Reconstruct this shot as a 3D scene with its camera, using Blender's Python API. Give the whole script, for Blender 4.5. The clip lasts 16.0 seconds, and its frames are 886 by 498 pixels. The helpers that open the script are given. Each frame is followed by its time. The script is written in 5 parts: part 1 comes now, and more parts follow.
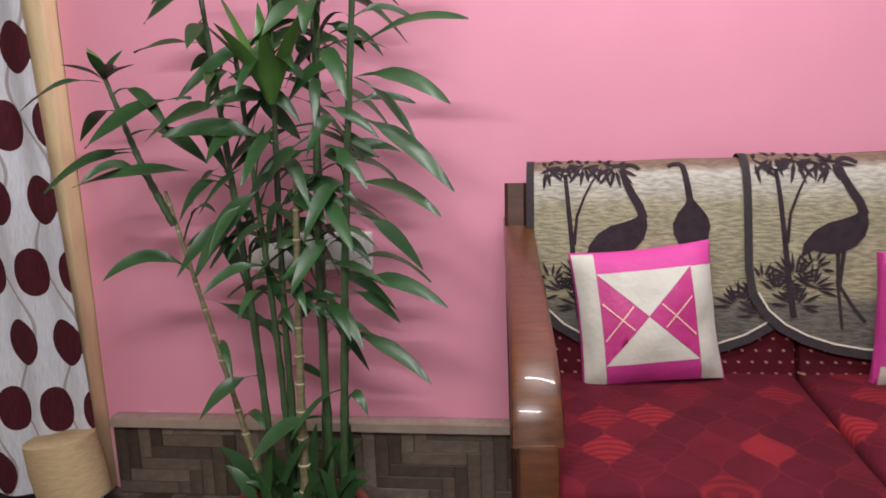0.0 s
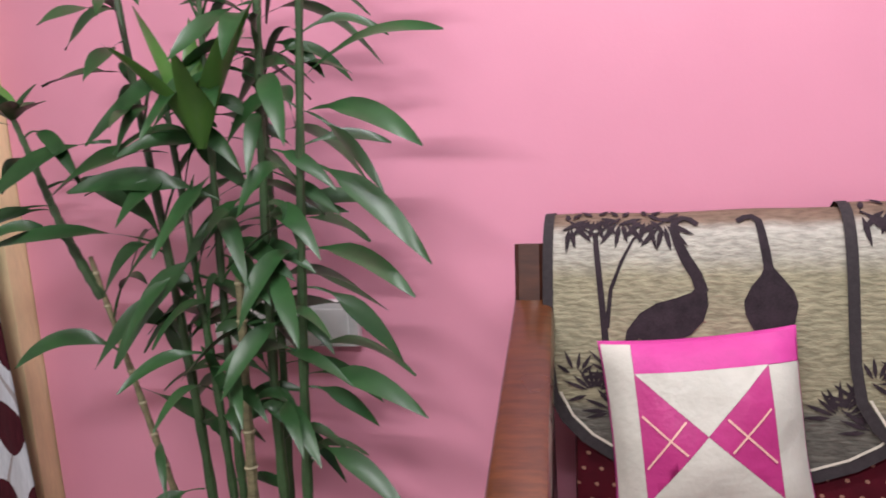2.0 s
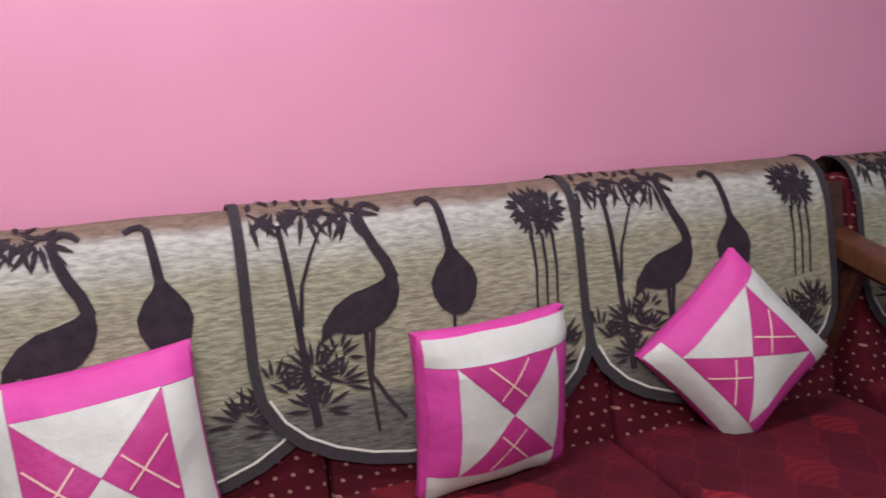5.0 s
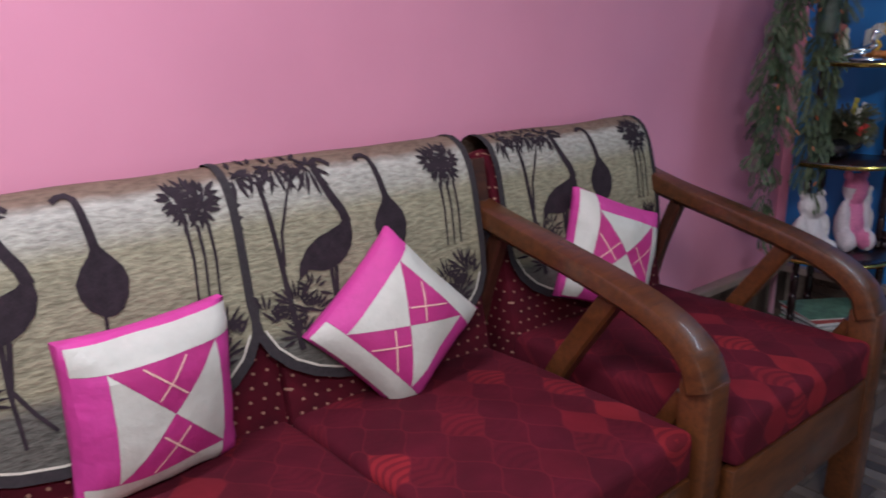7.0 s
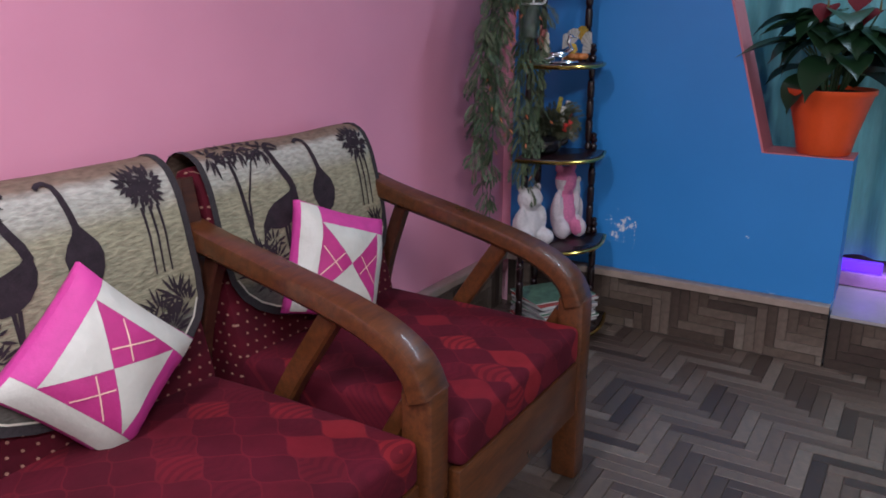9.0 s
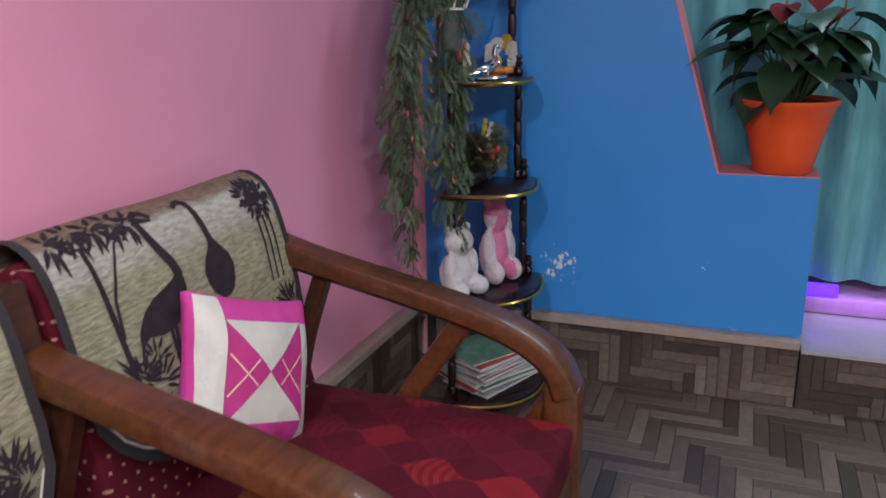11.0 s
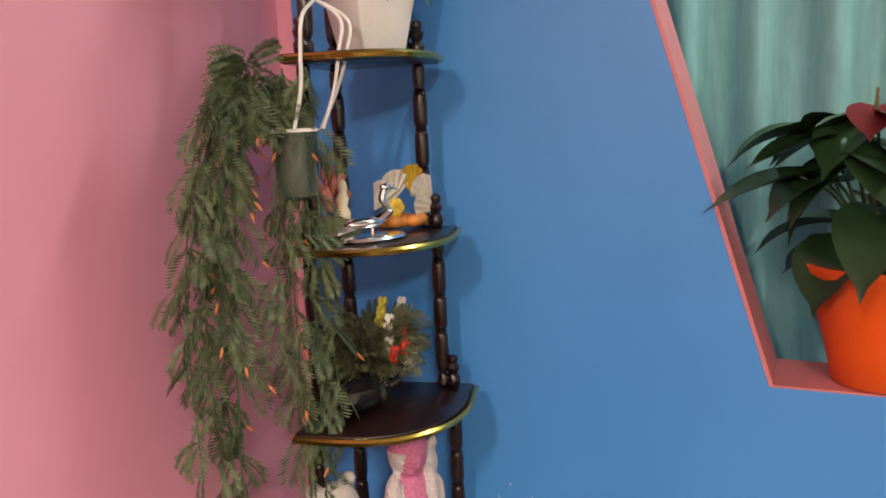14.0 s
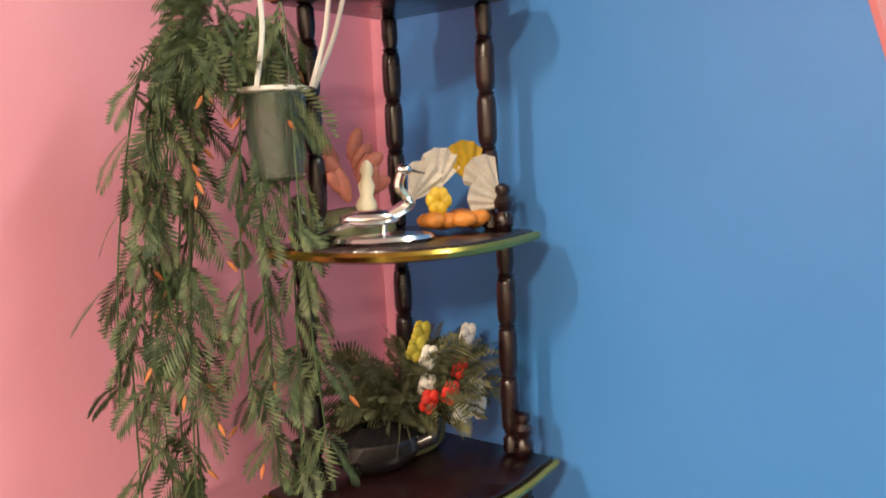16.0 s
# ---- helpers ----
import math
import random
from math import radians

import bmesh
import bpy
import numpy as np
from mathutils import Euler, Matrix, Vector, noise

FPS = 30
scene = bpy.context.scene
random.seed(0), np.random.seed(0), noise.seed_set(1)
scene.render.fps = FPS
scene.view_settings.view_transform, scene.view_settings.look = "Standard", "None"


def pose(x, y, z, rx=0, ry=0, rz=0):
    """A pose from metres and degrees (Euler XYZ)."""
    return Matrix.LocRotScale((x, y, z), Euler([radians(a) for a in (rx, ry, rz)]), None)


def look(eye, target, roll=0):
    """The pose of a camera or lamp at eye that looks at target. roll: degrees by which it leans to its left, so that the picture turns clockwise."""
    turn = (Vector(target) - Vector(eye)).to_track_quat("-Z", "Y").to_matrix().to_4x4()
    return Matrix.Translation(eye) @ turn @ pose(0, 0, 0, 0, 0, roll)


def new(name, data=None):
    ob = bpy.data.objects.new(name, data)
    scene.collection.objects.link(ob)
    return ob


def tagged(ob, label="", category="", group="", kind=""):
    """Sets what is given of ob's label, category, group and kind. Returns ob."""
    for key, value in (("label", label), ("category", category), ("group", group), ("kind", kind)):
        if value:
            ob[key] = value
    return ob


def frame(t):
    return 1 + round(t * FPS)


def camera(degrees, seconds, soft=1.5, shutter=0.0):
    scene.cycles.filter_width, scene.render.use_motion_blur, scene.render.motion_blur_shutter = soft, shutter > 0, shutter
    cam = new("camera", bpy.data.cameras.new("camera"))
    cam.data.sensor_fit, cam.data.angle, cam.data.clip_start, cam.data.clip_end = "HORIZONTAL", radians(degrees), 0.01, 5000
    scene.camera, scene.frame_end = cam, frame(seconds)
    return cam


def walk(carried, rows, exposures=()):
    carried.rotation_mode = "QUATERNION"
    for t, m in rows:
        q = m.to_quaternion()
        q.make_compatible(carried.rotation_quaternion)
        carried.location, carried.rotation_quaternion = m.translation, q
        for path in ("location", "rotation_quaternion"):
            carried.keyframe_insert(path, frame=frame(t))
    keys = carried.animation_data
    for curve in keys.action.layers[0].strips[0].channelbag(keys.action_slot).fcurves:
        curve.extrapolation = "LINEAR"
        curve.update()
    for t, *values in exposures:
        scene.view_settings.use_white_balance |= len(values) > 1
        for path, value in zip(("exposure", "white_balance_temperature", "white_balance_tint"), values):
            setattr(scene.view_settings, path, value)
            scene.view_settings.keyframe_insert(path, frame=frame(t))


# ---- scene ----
cam = camera(58.0, 16.0, soft=1.7, shutter=0.4)
PATH = [
    (0, (0.225, -0.031, 1.111), (-0.039, 1.912, 0.717), -2.1),
    (0.5, (0.271, 0.1, 1.03), (-0.078, 2.045, 0.719), -2.7),
    (1, (0.25, 0.217, 1.084), (-0.093, 2.159, 0.749), -3.1),
    (1.5, (0.264, 0.32, 1.143), (-0.16, 2.244, 0.8), -3.4),
    (2, (0.346, 0.455, 1.136), (-0.144, 2.361, 0.784), -3.6),
    (2.5, (0.384, 0.511, 1.136), (0.069, 2.45, 0.761), -2.7),
    (3, (0.398, 0.557, 1.137), (0.274, 2.52, 0.776), -2.4),
    (3.5, (0.425, 0.581, 1.159), (0.549, 2.532, 0.734), -2.6),
    (4, (0.46, 0.578, 1.163), (0.778, 2.503, 0.72), -2.1),
    (4.5, (0.51, 0.566, 1.174), (1.006, 2.446, 0.708), -1.6),
    (5, (0.532, 0.554, 1.172), (1.215, 2.373, 0.698), -1.5),
    (5.2, (0.568, 0.534, 1.162), (1.279, 2.346, 0.702), -2.4),
    (7.3, (0.627, 0.486, 1.213), (1.974, 1.849, 0.641), 0.0),
    (7.5, (0.639, 0.492, 1.220), (2.031, 1.803, 0.636), -0.1),
    (8, (0.657, 0.467, 1.231), (2.184, 1.618, 0.644), 0.1),
    (8.5, (0.680, 0.426, 1.244), (2.304, 1.454, 0.690), 0.4),
    (8.7, (0.693, 0.426, 1.244), (2.323, 1.443, 0.686), 0.4),
    (10.8, (1.041, 0.823, 1.245), (2.818, 1.538, 0.670), -1.0),
    (11, (1.110, 0.867, 1.245), (2.904, 1.554, 0.689), -0.9),
    (11.5, (1.292, 0.985, 1.258), (3.103, 1.610, 0.684), -3.0),
    (12, (1.500, 1.037, 1.266), (3.339, 1.625, 0.745), -2.8),
    (12.5, (1.708, 0.97, 1.276), (3.547, 1.608, 0.814), -2.1),
    (13, (1.892, 1.004, 1.283), (3.761, 1.59, 0.882), -1.7),
    (13.5, (2.036, 0.993, 1.295), (3.896, 1.636, 0.942), -1.9),
    (14, (2.209, 0.893, 1.279), (4.002, 1.717, 0.955), -2.6),
    (14.5, (2.376, 0.805, 1.262), (4.071, 1.816, 0.941), -3.6),
    (15, (2.575, 0.807, 1.3), (4.195, 1.918, 0.924), -2.7),
    (15.5, (2.722, 0.809, 1.294), (4.207, 2.094, 0.916), -2.7),
    (16, (2.847, 0.764, 1.189), (4.143, 2.264, 0.928), -2.6),
]
EXPOSURES = [(0, 0.00, 6350, 14), (2.5, 0.11, 6150, 16), (5, -0.04, 5850, 16), (8, 0.12, 5700, 16), (11, 0.48, 5950, 14), (12, 0.62, 6300, 13), (13, 0.94, 6600, 12), (14, 1.22, 8500, 15), (14.5, 1.38, 8800, 14), (16, 1.72, 9300, 13)]
walk(cam, [(t, look(eye, target, roll)) for t, eye, target, roll in PATH], EXPOSURES)

# ---- world and lights ----
WALL_Y, WALL_X, DADO = 1.985, 3.752, 0.237
world = bpy.data.worlds.new("world")
scene.world = world
world.use_nodes = True
world.node_tree.nodes["Background"].inputs[0].default_value = (0.75, 0.8, 1.0, 1)
world.node_tree.nodes["Background"].inputs[1].default_value = 0.02

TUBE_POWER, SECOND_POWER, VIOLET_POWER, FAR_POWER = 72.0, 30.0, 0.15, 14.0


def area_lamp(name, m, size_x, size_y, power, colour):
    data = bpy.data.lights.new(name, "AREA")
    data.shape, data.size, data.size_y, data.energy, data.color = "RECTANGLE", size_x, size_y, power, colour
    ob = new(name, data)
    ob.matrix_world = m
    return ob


# both tubes are assumed and out of view, placed to suit the shadow directions
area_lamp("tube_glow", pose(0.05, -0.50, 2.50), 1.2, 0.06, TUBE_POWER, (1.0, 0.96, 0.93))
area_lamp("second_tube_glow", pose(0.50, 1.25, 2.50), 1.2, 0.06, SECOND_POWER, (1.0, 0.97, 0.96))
# unseen fill light, added to brighten the turquoise curtain next door
area_lamp("far_room_glow", pose(4.03, 0.2, 2.60), 0.12, 1.6, FAR_POWER, (0.75, 0.92, 1.0))
area_lamp("violet_strip_glow", pose(4.06, 0.45, 0.30, 0, 0, 0), 0.1, 0.3, VIOLET_POWER, (0.5, 0.2, 1.0))

# ---- materials ----


class Nodes:
    """A node material in the making."""

    def __init__(self, name, rough=0.6, metal=0.0):
        self.m = bpy.data.materials.new(name)
        self.m.use_nodes = True
        self.t = self.m.node_tree
        self.b = self.t.nodes["Principled BSDF"]
        self.b.inputs["Roughness"].default_value = rough
        self.b.inputs["Metallic"].default_value = metal
        if rough > 0.7:
            self.b.inputs["Specular IOR Level"].default_value = 0.2

    def n(self, kind, **props):
        node = self.t.nodes.new(kind)
        for key, value in props.items():
            if key == "op":
                node.operation = value
            elif key == "blend":
                node.blend_type = value
            elif key == "feature":
                node.feature = value
        return node

    def put(self, socket, value):
        if isinstance(value, bpy.types.NodeSocket):
            self.t.links.new(value, socket)
        elif isinstance(value, (tuple, list)) and len(value) == 3 and socket.type == "RGBA":
            socket.default_value = (*value, 1)
        else:
            socket.default_value = value

    def coords(self, which="Object", scale=(1, 1, 1)):
        c = self.n("ShaderNodeTexCoord")
        m = self.n("ShaderNodeMapping")
        self.put(m.inputs["Vector"], c.outputs[which])
        m.inputs["Scale"].default_value = scale
        return m.outputs[0]

    def noise(self, vec, scale, detail=4.0, rough=0.55):
        k = self.n("ShaderNodeTexNoise")
        self.put(k.inputs["Vector"], vec)
        k.inputs["Scale"].default_value, k.inputs["Detail"].default_value, k.inputs["Roughness"].default_value = scale, detail, rough
        return k.outputs[0]

    def math(self, op, a, b=0.0, c=0.0):
        k = self.n("ShaderNodeMath", op=op)
        for s, v in zip(k.inputs, (a, b, c)):
            self.put(s, v)
        return k.outputs[0]

    def ramp(self, fac, *stops):
        k = self.n("ShaderNodeValToRGB")
        self.put(k.inputs[0], fac)
        e = k.color_ramp.elements
        while len(e) < len(stops):
            e.new(0.5)
        for el, (p, c) in zip(e, stops):
            el.position = p
            el.color = (*c, 1) if isinstance(c, tuple) else (c, c, c, 1)
        return k.outputs[0]

    def mix(self, fac, a, b, blend="MIX"):
        k = self.n("ShaderNodeMixRGB", blend=blend)
        self.put(k.inputs[0], fac), self.put(k.inputs[1], a), self.put(k.inputs[2], b)
        return k.outputs[0]

    def bump(self, height, strength=0.3, distance=0.005):
        k = self.n("ShaderNodeBump")
        k.inputs["Strength"].default_value, k.inputs["Distance"].default_value = strength, distance
        self.put(k.inputs["Height"], height)
        self.put(self.b.inputs["Normal"], k.outputs[0])

    def base(self, colour):
        self.put(self.b.inputs["Base Color"], colour)
        return self

    def rough(self, value):
        self.put(self.b.inputs["Roughness"], value)


def plain(name, colour, rough=0.6, metal=0.0, vary=0.15, scale=18.0, bump=0.15, depth=0.002, stretch=(1, 1, 1)):
    """A surface with a little variation of its colour at two scales and a fine relief."""
    k = Nodes(name, rough, metal)
    v = k.coords(scale=stretch)
    a, b = k.noise(v, scale), k.noise(v, scale * 7)
    f = k.math("MULTIPLY_ADD", b, 0.4, k.math("MULTIPLY", a, 0.6))
    dark = tuple(c * (1 - vary) for c in colour)
    light = tuple(min(1, c * (1 + vary)) for c in colour)
    k.base(k.ramp(f, (0.3, dark), (0.7, light)))
    if bump:
        k.bump(f, bump, depth)
    return k.m


def wall_paint(name, colour, worn, spot=(0, 0, -9)):
    """Emulsion paint on plaster: broad unevenness, roller grain, and flaked spots low on the wall."""
    k = Nodes(name, 0.42)
    v = k.coords("Object")
    broad, grain = k.noise(v, 1.7, 3), k.noise(v, 160, 2)
    c = k.ramp(broad, (0.3, tuple(q * 0.93 for q in colour)), (0.7, tuple(min(1, q * 1.04) for q in colour)))
    sep = k.n("ShaderNodeSeparateXYZ")
    k.put(sep.inputs[0], v)
    low = k.math("LESS_THAN", sep.outputs[2], 0.50)
    flake = k.math("GREATER_THAN", k.noise(v, 9, 5, 0.7), 0.735)
    d = k.n("ShaderNodeVectorMath", op="DISTANCE")
    k.put(d.inputs[0], v)
    d.inputs[1].default_value = spot
    near = k.math("SUBTRACT", 0.80, k.math("MULTIPLY", d.outputs[1], 2.0))
    chips = k.math("GREATER_THAN", k.math("MULTIPLY", near, k.noise(v, 34, 6, 0.8)), 0.405)
    flake = k.math("MAXIMUM", flake, chips)
    foot = k.math("MULTIPLY_ADD", sep.outputs[2], -2.6, 1.16)
    scuff = k.math("GREATER_THAN", k.math("MULTIPLY", foot, k.noise(k.coords("Object", (1, 1, 2.5)), 16, 6, 0.75)), 0.325)
    flake = k.math("MAXIMUM", flake, k.math("MULTIPLY", scuff, 0.45))
    k.base(k.mix(k.math("MULTIPLY", low, flake), c, worn))
    k.rough(k.ramp(broad, (0.3, 0.36), (0.7, 0.5)))
    k.bump(k.math("MULTIPLY_ADD", broad, 0.5, k.math("MULTIPLY", grain, 0.12)), 0.25, 0.006)
    return k.m


def plank_tile(name, random_from):
    """Wood-look ceramic strips: brown and grey tones by piece, with grain along the strip."""
    k = Nodes(name, 0.4)
    if random_from == "object":
        r = k.n("ShaderNodeObjectInfo").outputs["Random"]
    else:
        r = k.n("ShaderNodeNewGeometry").outputs["Random Per Island"]
    tone = k.ramp(r, (0.0, (0.052, 0.037, 0.029)), (0.3, (0.090, 0.065, 0.048)), (0.6, (0.122, 0.092, 0.069)), (0.85, (0.158, 0.123, 0.095)), (1.0, (0.20, 0.165, 0.130)))
    v = k.coords("Object")
    g = k.noise(v, 45, 5, 0.65)
    stain = k.noise(v, 3.0, 3)
    c = k.mix(1.0, tone, k.ramp(g, (0.3, 0.72), (0.7, 1.2)), "MULTIPLY")
    k.base(k.mix(1.0, c, k.ramp(stain, (0.3, 0.85), (0.7, 1.1)), "MULTIPLY"))
    k.rough(k.ramp(g, (0.3, 0.32), (0.7, 0.5)))
    k.bump(g, 0.15, 0.001)
    return k.m


def wood(name, dark, light, rough=0.32, stretch=(2, 12, 12)):
    """Varnished wood with long grain and rubbed spots."""
    k = Nodes(name, rough)
    v = k.coords("Object", stretch)
    g, big = k.noise(v, 6, 6, 0.7), k.noise(k.coords("Object"), 5, 3)
    c = k.ramp(g, (0.3, dark), (0.7, light))
    k.base(k.mix(1.0, c, k.ramp(big, (0.3, 0.75), (0.7, 1.2)), "MULTIPLY"))
    k.rough(k.ramp(big, (0.3, rough * 0.8), (0.7, rough * 1.4)))
    k.b.inputs["Coat Weight"].default_value = 0.3
    k.bump(g, 0.1, 0.001)
    return k.m


def seat_cloth(name):
    """Deep red damask: interlocking ogees in two reds, some striped across, each with a thin dark outline."""
    k = Nodes(name, 0.85)
    sep = k.n("ShaderNodeSeparateXYZ")
    v = k.coords("Object")
    k.put(sep.inputs[0], v)
    x, y = k.math("MULTIPLY", sep.outputs[0], 10.8), k.math("MULTIPLY", k.math("SUBTRACT", sep.outputs[1], sep.outputs[2]), 15.0)
    ax = k.math("SUBTRACT", k.math("FRACT", x), 0.5)
    ay = k.math("SUBTRACT", k.math("MULTIPLY", k.math("FRACT", k.math("MULTIPLY", y, 0.5)), 2.0), 1.0)
    half = k.math("MULTIPLY_ADD", k.math("COSINE", k.math("MULTIPLY", ay, math.pi)), 0.25, 0.25)
    gap = k.math("SUBTRACT", k.math("ABSOLUTE", ax), half)
    first = k.math("LESS_THAN", gap, 0.0)
    other = k.math("SUBTRACT", 1.0, first)
    shift = k.math("MULTIPLY", other, 0.5)
    cell = k.n("ShaderNodeCombineXYZ")
    k.put(cell.inputs[0], k.math("FLOOR", k.math("ADD", x, shift)))
    k.put(cell.inputs[1], k.math("FLOOR", k.math("ADD", k.math("MULTIPLY", y, 0.5), shift)))
    k.put(cell.inputs[2], other)
    white = k.n("ShaderNodeTexWhiteNoise")
    k.put(white.inputs["Vector"], cell.outputs[0])
    tone = k.ramp(white.outputs[0], (0.0, (0.066, 0.0036, 0.011)), (0.50, (0.082, 0.0045, 0.013)), (0.64, (0.118, 0.0065, 0.015)), (1.0, (0.225, 0.014, 0.019)))
    tone = k.mix(k.math("MULTIPLY", other, 0.85), tone, (0.076, 0.0042, 0.012))
    wave = k.math("SINE", k.math("ADD", k.math("MULTIPLY", y, 21.0), k.math("MULTIPLY", k.math("MULTIPLY", ax, ax), 22.0)))
    striped = k.math("GREATER_THAN", k.math("FRACT", k.math("MULTIPLY", white.outputs[0], 7.0)), 0.45)
    lines = k.math("MULTIPLY", k.math("MULTIPLY", k.math("GREATER_THAN", wave, 0.2), striped), 0.55)
    c = k.mix(lines, tone, (0.068, 0.0036, 0.011))
    rim = k.math("LESS_THAN", k.math("ABSOLUTE", gap), 0.022)
    c = k.mix(k.math("MULTIPLY", rim, 0.7), c, (0.120, 0.008, 0.016))
    k.base(k.mix(1.0, c, k.ramp(k.noise(v, 9, 4), (0.3, 0.80), (0.7, 1.22)), "MULTIPLY"))
    k.bump(k.math("ADD", k.math("MULTIPLY", k.math("SUBTRACT", 1.0, rim), 0.5), k.noise(v, 220, 2)), 0.25, 0.002)
    return k.m


def dotted_cloth(name):
    """Maroon upholstery with rows of small cream dots."""
    k = Nodes(name, 0.8)
    sep = k.n("ShaderNodeSeparateXYZ")
    k.put(sep.inputs[0], k.coords("Object"))
    x, z = k.math("MULTIPLY", k.math("ADD", sep.outputs[0], sep.outputs[1]), 34.0), k.math("MULTIPLY", sep.outputs[2], 40.0)
    row = k.math("FLOOR", z)
    fx = k.math("SUBTRACT", k.math("FRACT", k.math("MULTIPLY_ADD", row, 0.5, x)), 0.5)
    fz = k.math("SUBTRACT", k.math("FRACT", z), 0.5)
    d = k.math("ADD", k.math("MULTIPLY", fx, fx), k.math("MULTIPLY", fz, fz))
    dot = k.math("LESS_THAN", d, 0.015)
    ground = k.ramp(k.noise(k.coords("Object"), 14, 4), (0.3, (0.050, 0.003, 0.008)), (0.7, (0.09, 0.004, 0.012)))
    k.base(k.mix(dot, ground, (0.32, 0.17, 0.12)))
    k.bump(k.noise(k.coords("Object"), 260, 2), 0.3, 0.002)
    return k.m


def towel_cloth(name):
    """Beige chenille with crosswise ridges, a tan band along the top fold and a paler band below it with the cloth's
    sheen painted in.
    """
    k = Nodes(name, 0.85)
    uv = k.n("ShaderNodeUVMap").outputs[0]
    sep = k.n("ShaderNodeSeparateXYZ")
    k.put(sep.inputs[0], uv)
    v = sep.outputs[1]
    blotch = k.noise(uv, 14, 4)
    wob = k.math("MULTIPLY_ADD", blotch, 0.02, v)
    c = k.ramp(wob, (0.0, (0.225, 0.150, 0.105)), (0.045, (0.255, 0.180, 0.130)), (0.065, (0.54, 0.52, 0.45)), (0.105, (0.50, 0.48, 0.40)), (0.14, (0.40, 0.372, 0.246)), (0.34, (0.350, 0.322, 0.208)), (0.365, (0.15, 0.142, 0.118)), (0.6, (0.125, 0.118, 0.098)))
    m = k.n("ShaderNodeMapping")
    k.put(m.inputs["Vector"], uv)
    m.inputs["Scale"].default_value = (44, 120, 1)
    ridge = k.noise(m.outputs[0], 1.0, 2, 0.5)
    c = k.mix(1.0, c, k.ramp(ridge, (0.35, 0.76), (0.62, 1.08)), "MULTIPLY")
    k.base(k.mix(1.0, c, k.ramp(blotch, (0.3, 0.68), (0.7, 0.88)), "MULTIPLY"))
    k.bump(ridge, 0.8, 0.005)
    return k.m


def curtain_cloth(name):
    """Pale grey curtain with large maroon discs and thin curling lines."""
    k = Nodes(name, 0.85)
    uv = k.n("ShaderNodeUVMap").outputs[0]
    sep = k.n("ShaderNodeSeparateXYZ")
    k.put(sep.inputs[0], uv)
    x, z = k.math("MULTIPLY", sep.outputs[0], 6.3), k.math("MULTIPLY", sep.outputs[1], 5.2)
    row = k.math("FLOOR", z)
    fx = k.math("SUBTRACT", k.math("FRACT", k.math("MULTIPLY_ADD", row, 0.5, x)), 0.5)
    fz = k.math("SUBTRACT", k.math("FRACT", z), 0.5)
    d = k.math("ADD", k.math("MULTIPLY", fx, fx), k.math("MULTIPLY", k.math("MULTIPLY", fz, fz), 1.1))
    disc = k.math("LESS_THAN", d, 0.125)
    line = k.math("SUBTRACT", x, k.math("MULTIPLY", k.math("SINE", k.math("MULTIPLY", sep.outputs[1], 15.0)), 0.35))
    strand = k.math("LESS_THAN", k.math("ABSOLUTE", k.math("SUBTRACT", k.math("FRACT", line), 0.5)), 0.035)
    weave = k.noise(k.coords("Object", (60, 60, 6)), 5, 3)
    ground = k.ramp(weave, (0.3, (0.52, 0.55, 0.60)), (0.7, (0.68, 0.71, 0.76)))
    c = k.mix(strand, ground, (0.36, 0.33, 0.33))
    dark = k.ramp(weave, (0.3, (0.045, 0.008, 0.014)), (0.7, (0.085, 0.014, 0.022)))
    k.base(k.mix(disc, c, dark))
    k.bump(weave, 0.3, 0.002)
    return k.m


def leaf_green(name, dark, light, rough=0.35):
    k = Nodes(name, rough)
    r = k.n("ShaderNodeNewGeometry").outputs["Random Per Island"]
    a = k.noise(k.coords("Object"), 22, 3)
    c = k.ramp(k.math("MULTIPLY_ADD", a, 0.45, k.math("MULTIPLY", r, 0.6)), (0.15, dark), (0.85, light))
    k.base(c)
    k.bump(k.noise(k.coords("Object"), 90, 2), 0.15, 0.001)
    return k.m


def glass(name, colour=(0.85, 0.95, 0.92), rough=0.05):
    k = Nodes(name, rough)
    k.base(colour)
    k.b.inputs["Transmission Weight"].default_value = 0.9
    return k.m


PINK = wall_paint("pink_paint", (0.80, 0.335, 0.455), (0.86, 0.62, 0.66), (0, 0, -9))
BLUE = wall_paint("blue_paint", (0.044, 0.275, 0.70), (0.75, 0.8, 0.88), (3.752, 1.44, 0.405))
WHITE_WALL = wall_paint("cream_paint", (0.74, 0.70, 0.64), (0.6, 0.55, 0.5))
CEILING = plain("white_distemper", (0.8, 0.79, 0.77), 0.8, vary=0.05)
YELLOW = plain("yellow_gloss_paint", (0.78, 0.62, 0.36), 0.35, vary=0.12, scale=9, stretch=(4, 4, 0.6))
PINK_TRIM = plain("salmon_paint", (0.58, 0.19, 0.22), 0.45, vary=0.08)
TILE = plank_tile("wood_look_tile", "object")
TILE_FAR = plank_tile("wood_look_tile_far", "island")
GROUT = plain("dark_grout", (0.09, 0.075, 0.065), 0.8, vary=0.2, scale=60)
LEDGE = plain("ledge_tile", (0.36, 0.29, 0.235), 0.4, vary=0.35, scale=6, stretch=(1, 1, 1))
LEDGE_EDGE = plain("ledge_edge", (0.36, 0.29, 0.235), 0.45, vary=0.15, scale=20)
TEAK = wood("varnished_teak", (0.046, 0.0150, 0.005), (0.128, 0.041, 0.011))
TEAK_DARK = wood("dark_teak", (0.035, 0.012, 0.008), (0.085, 0.028, 0.014), 0.35)
SEAT = seat_cloth("red_damask")
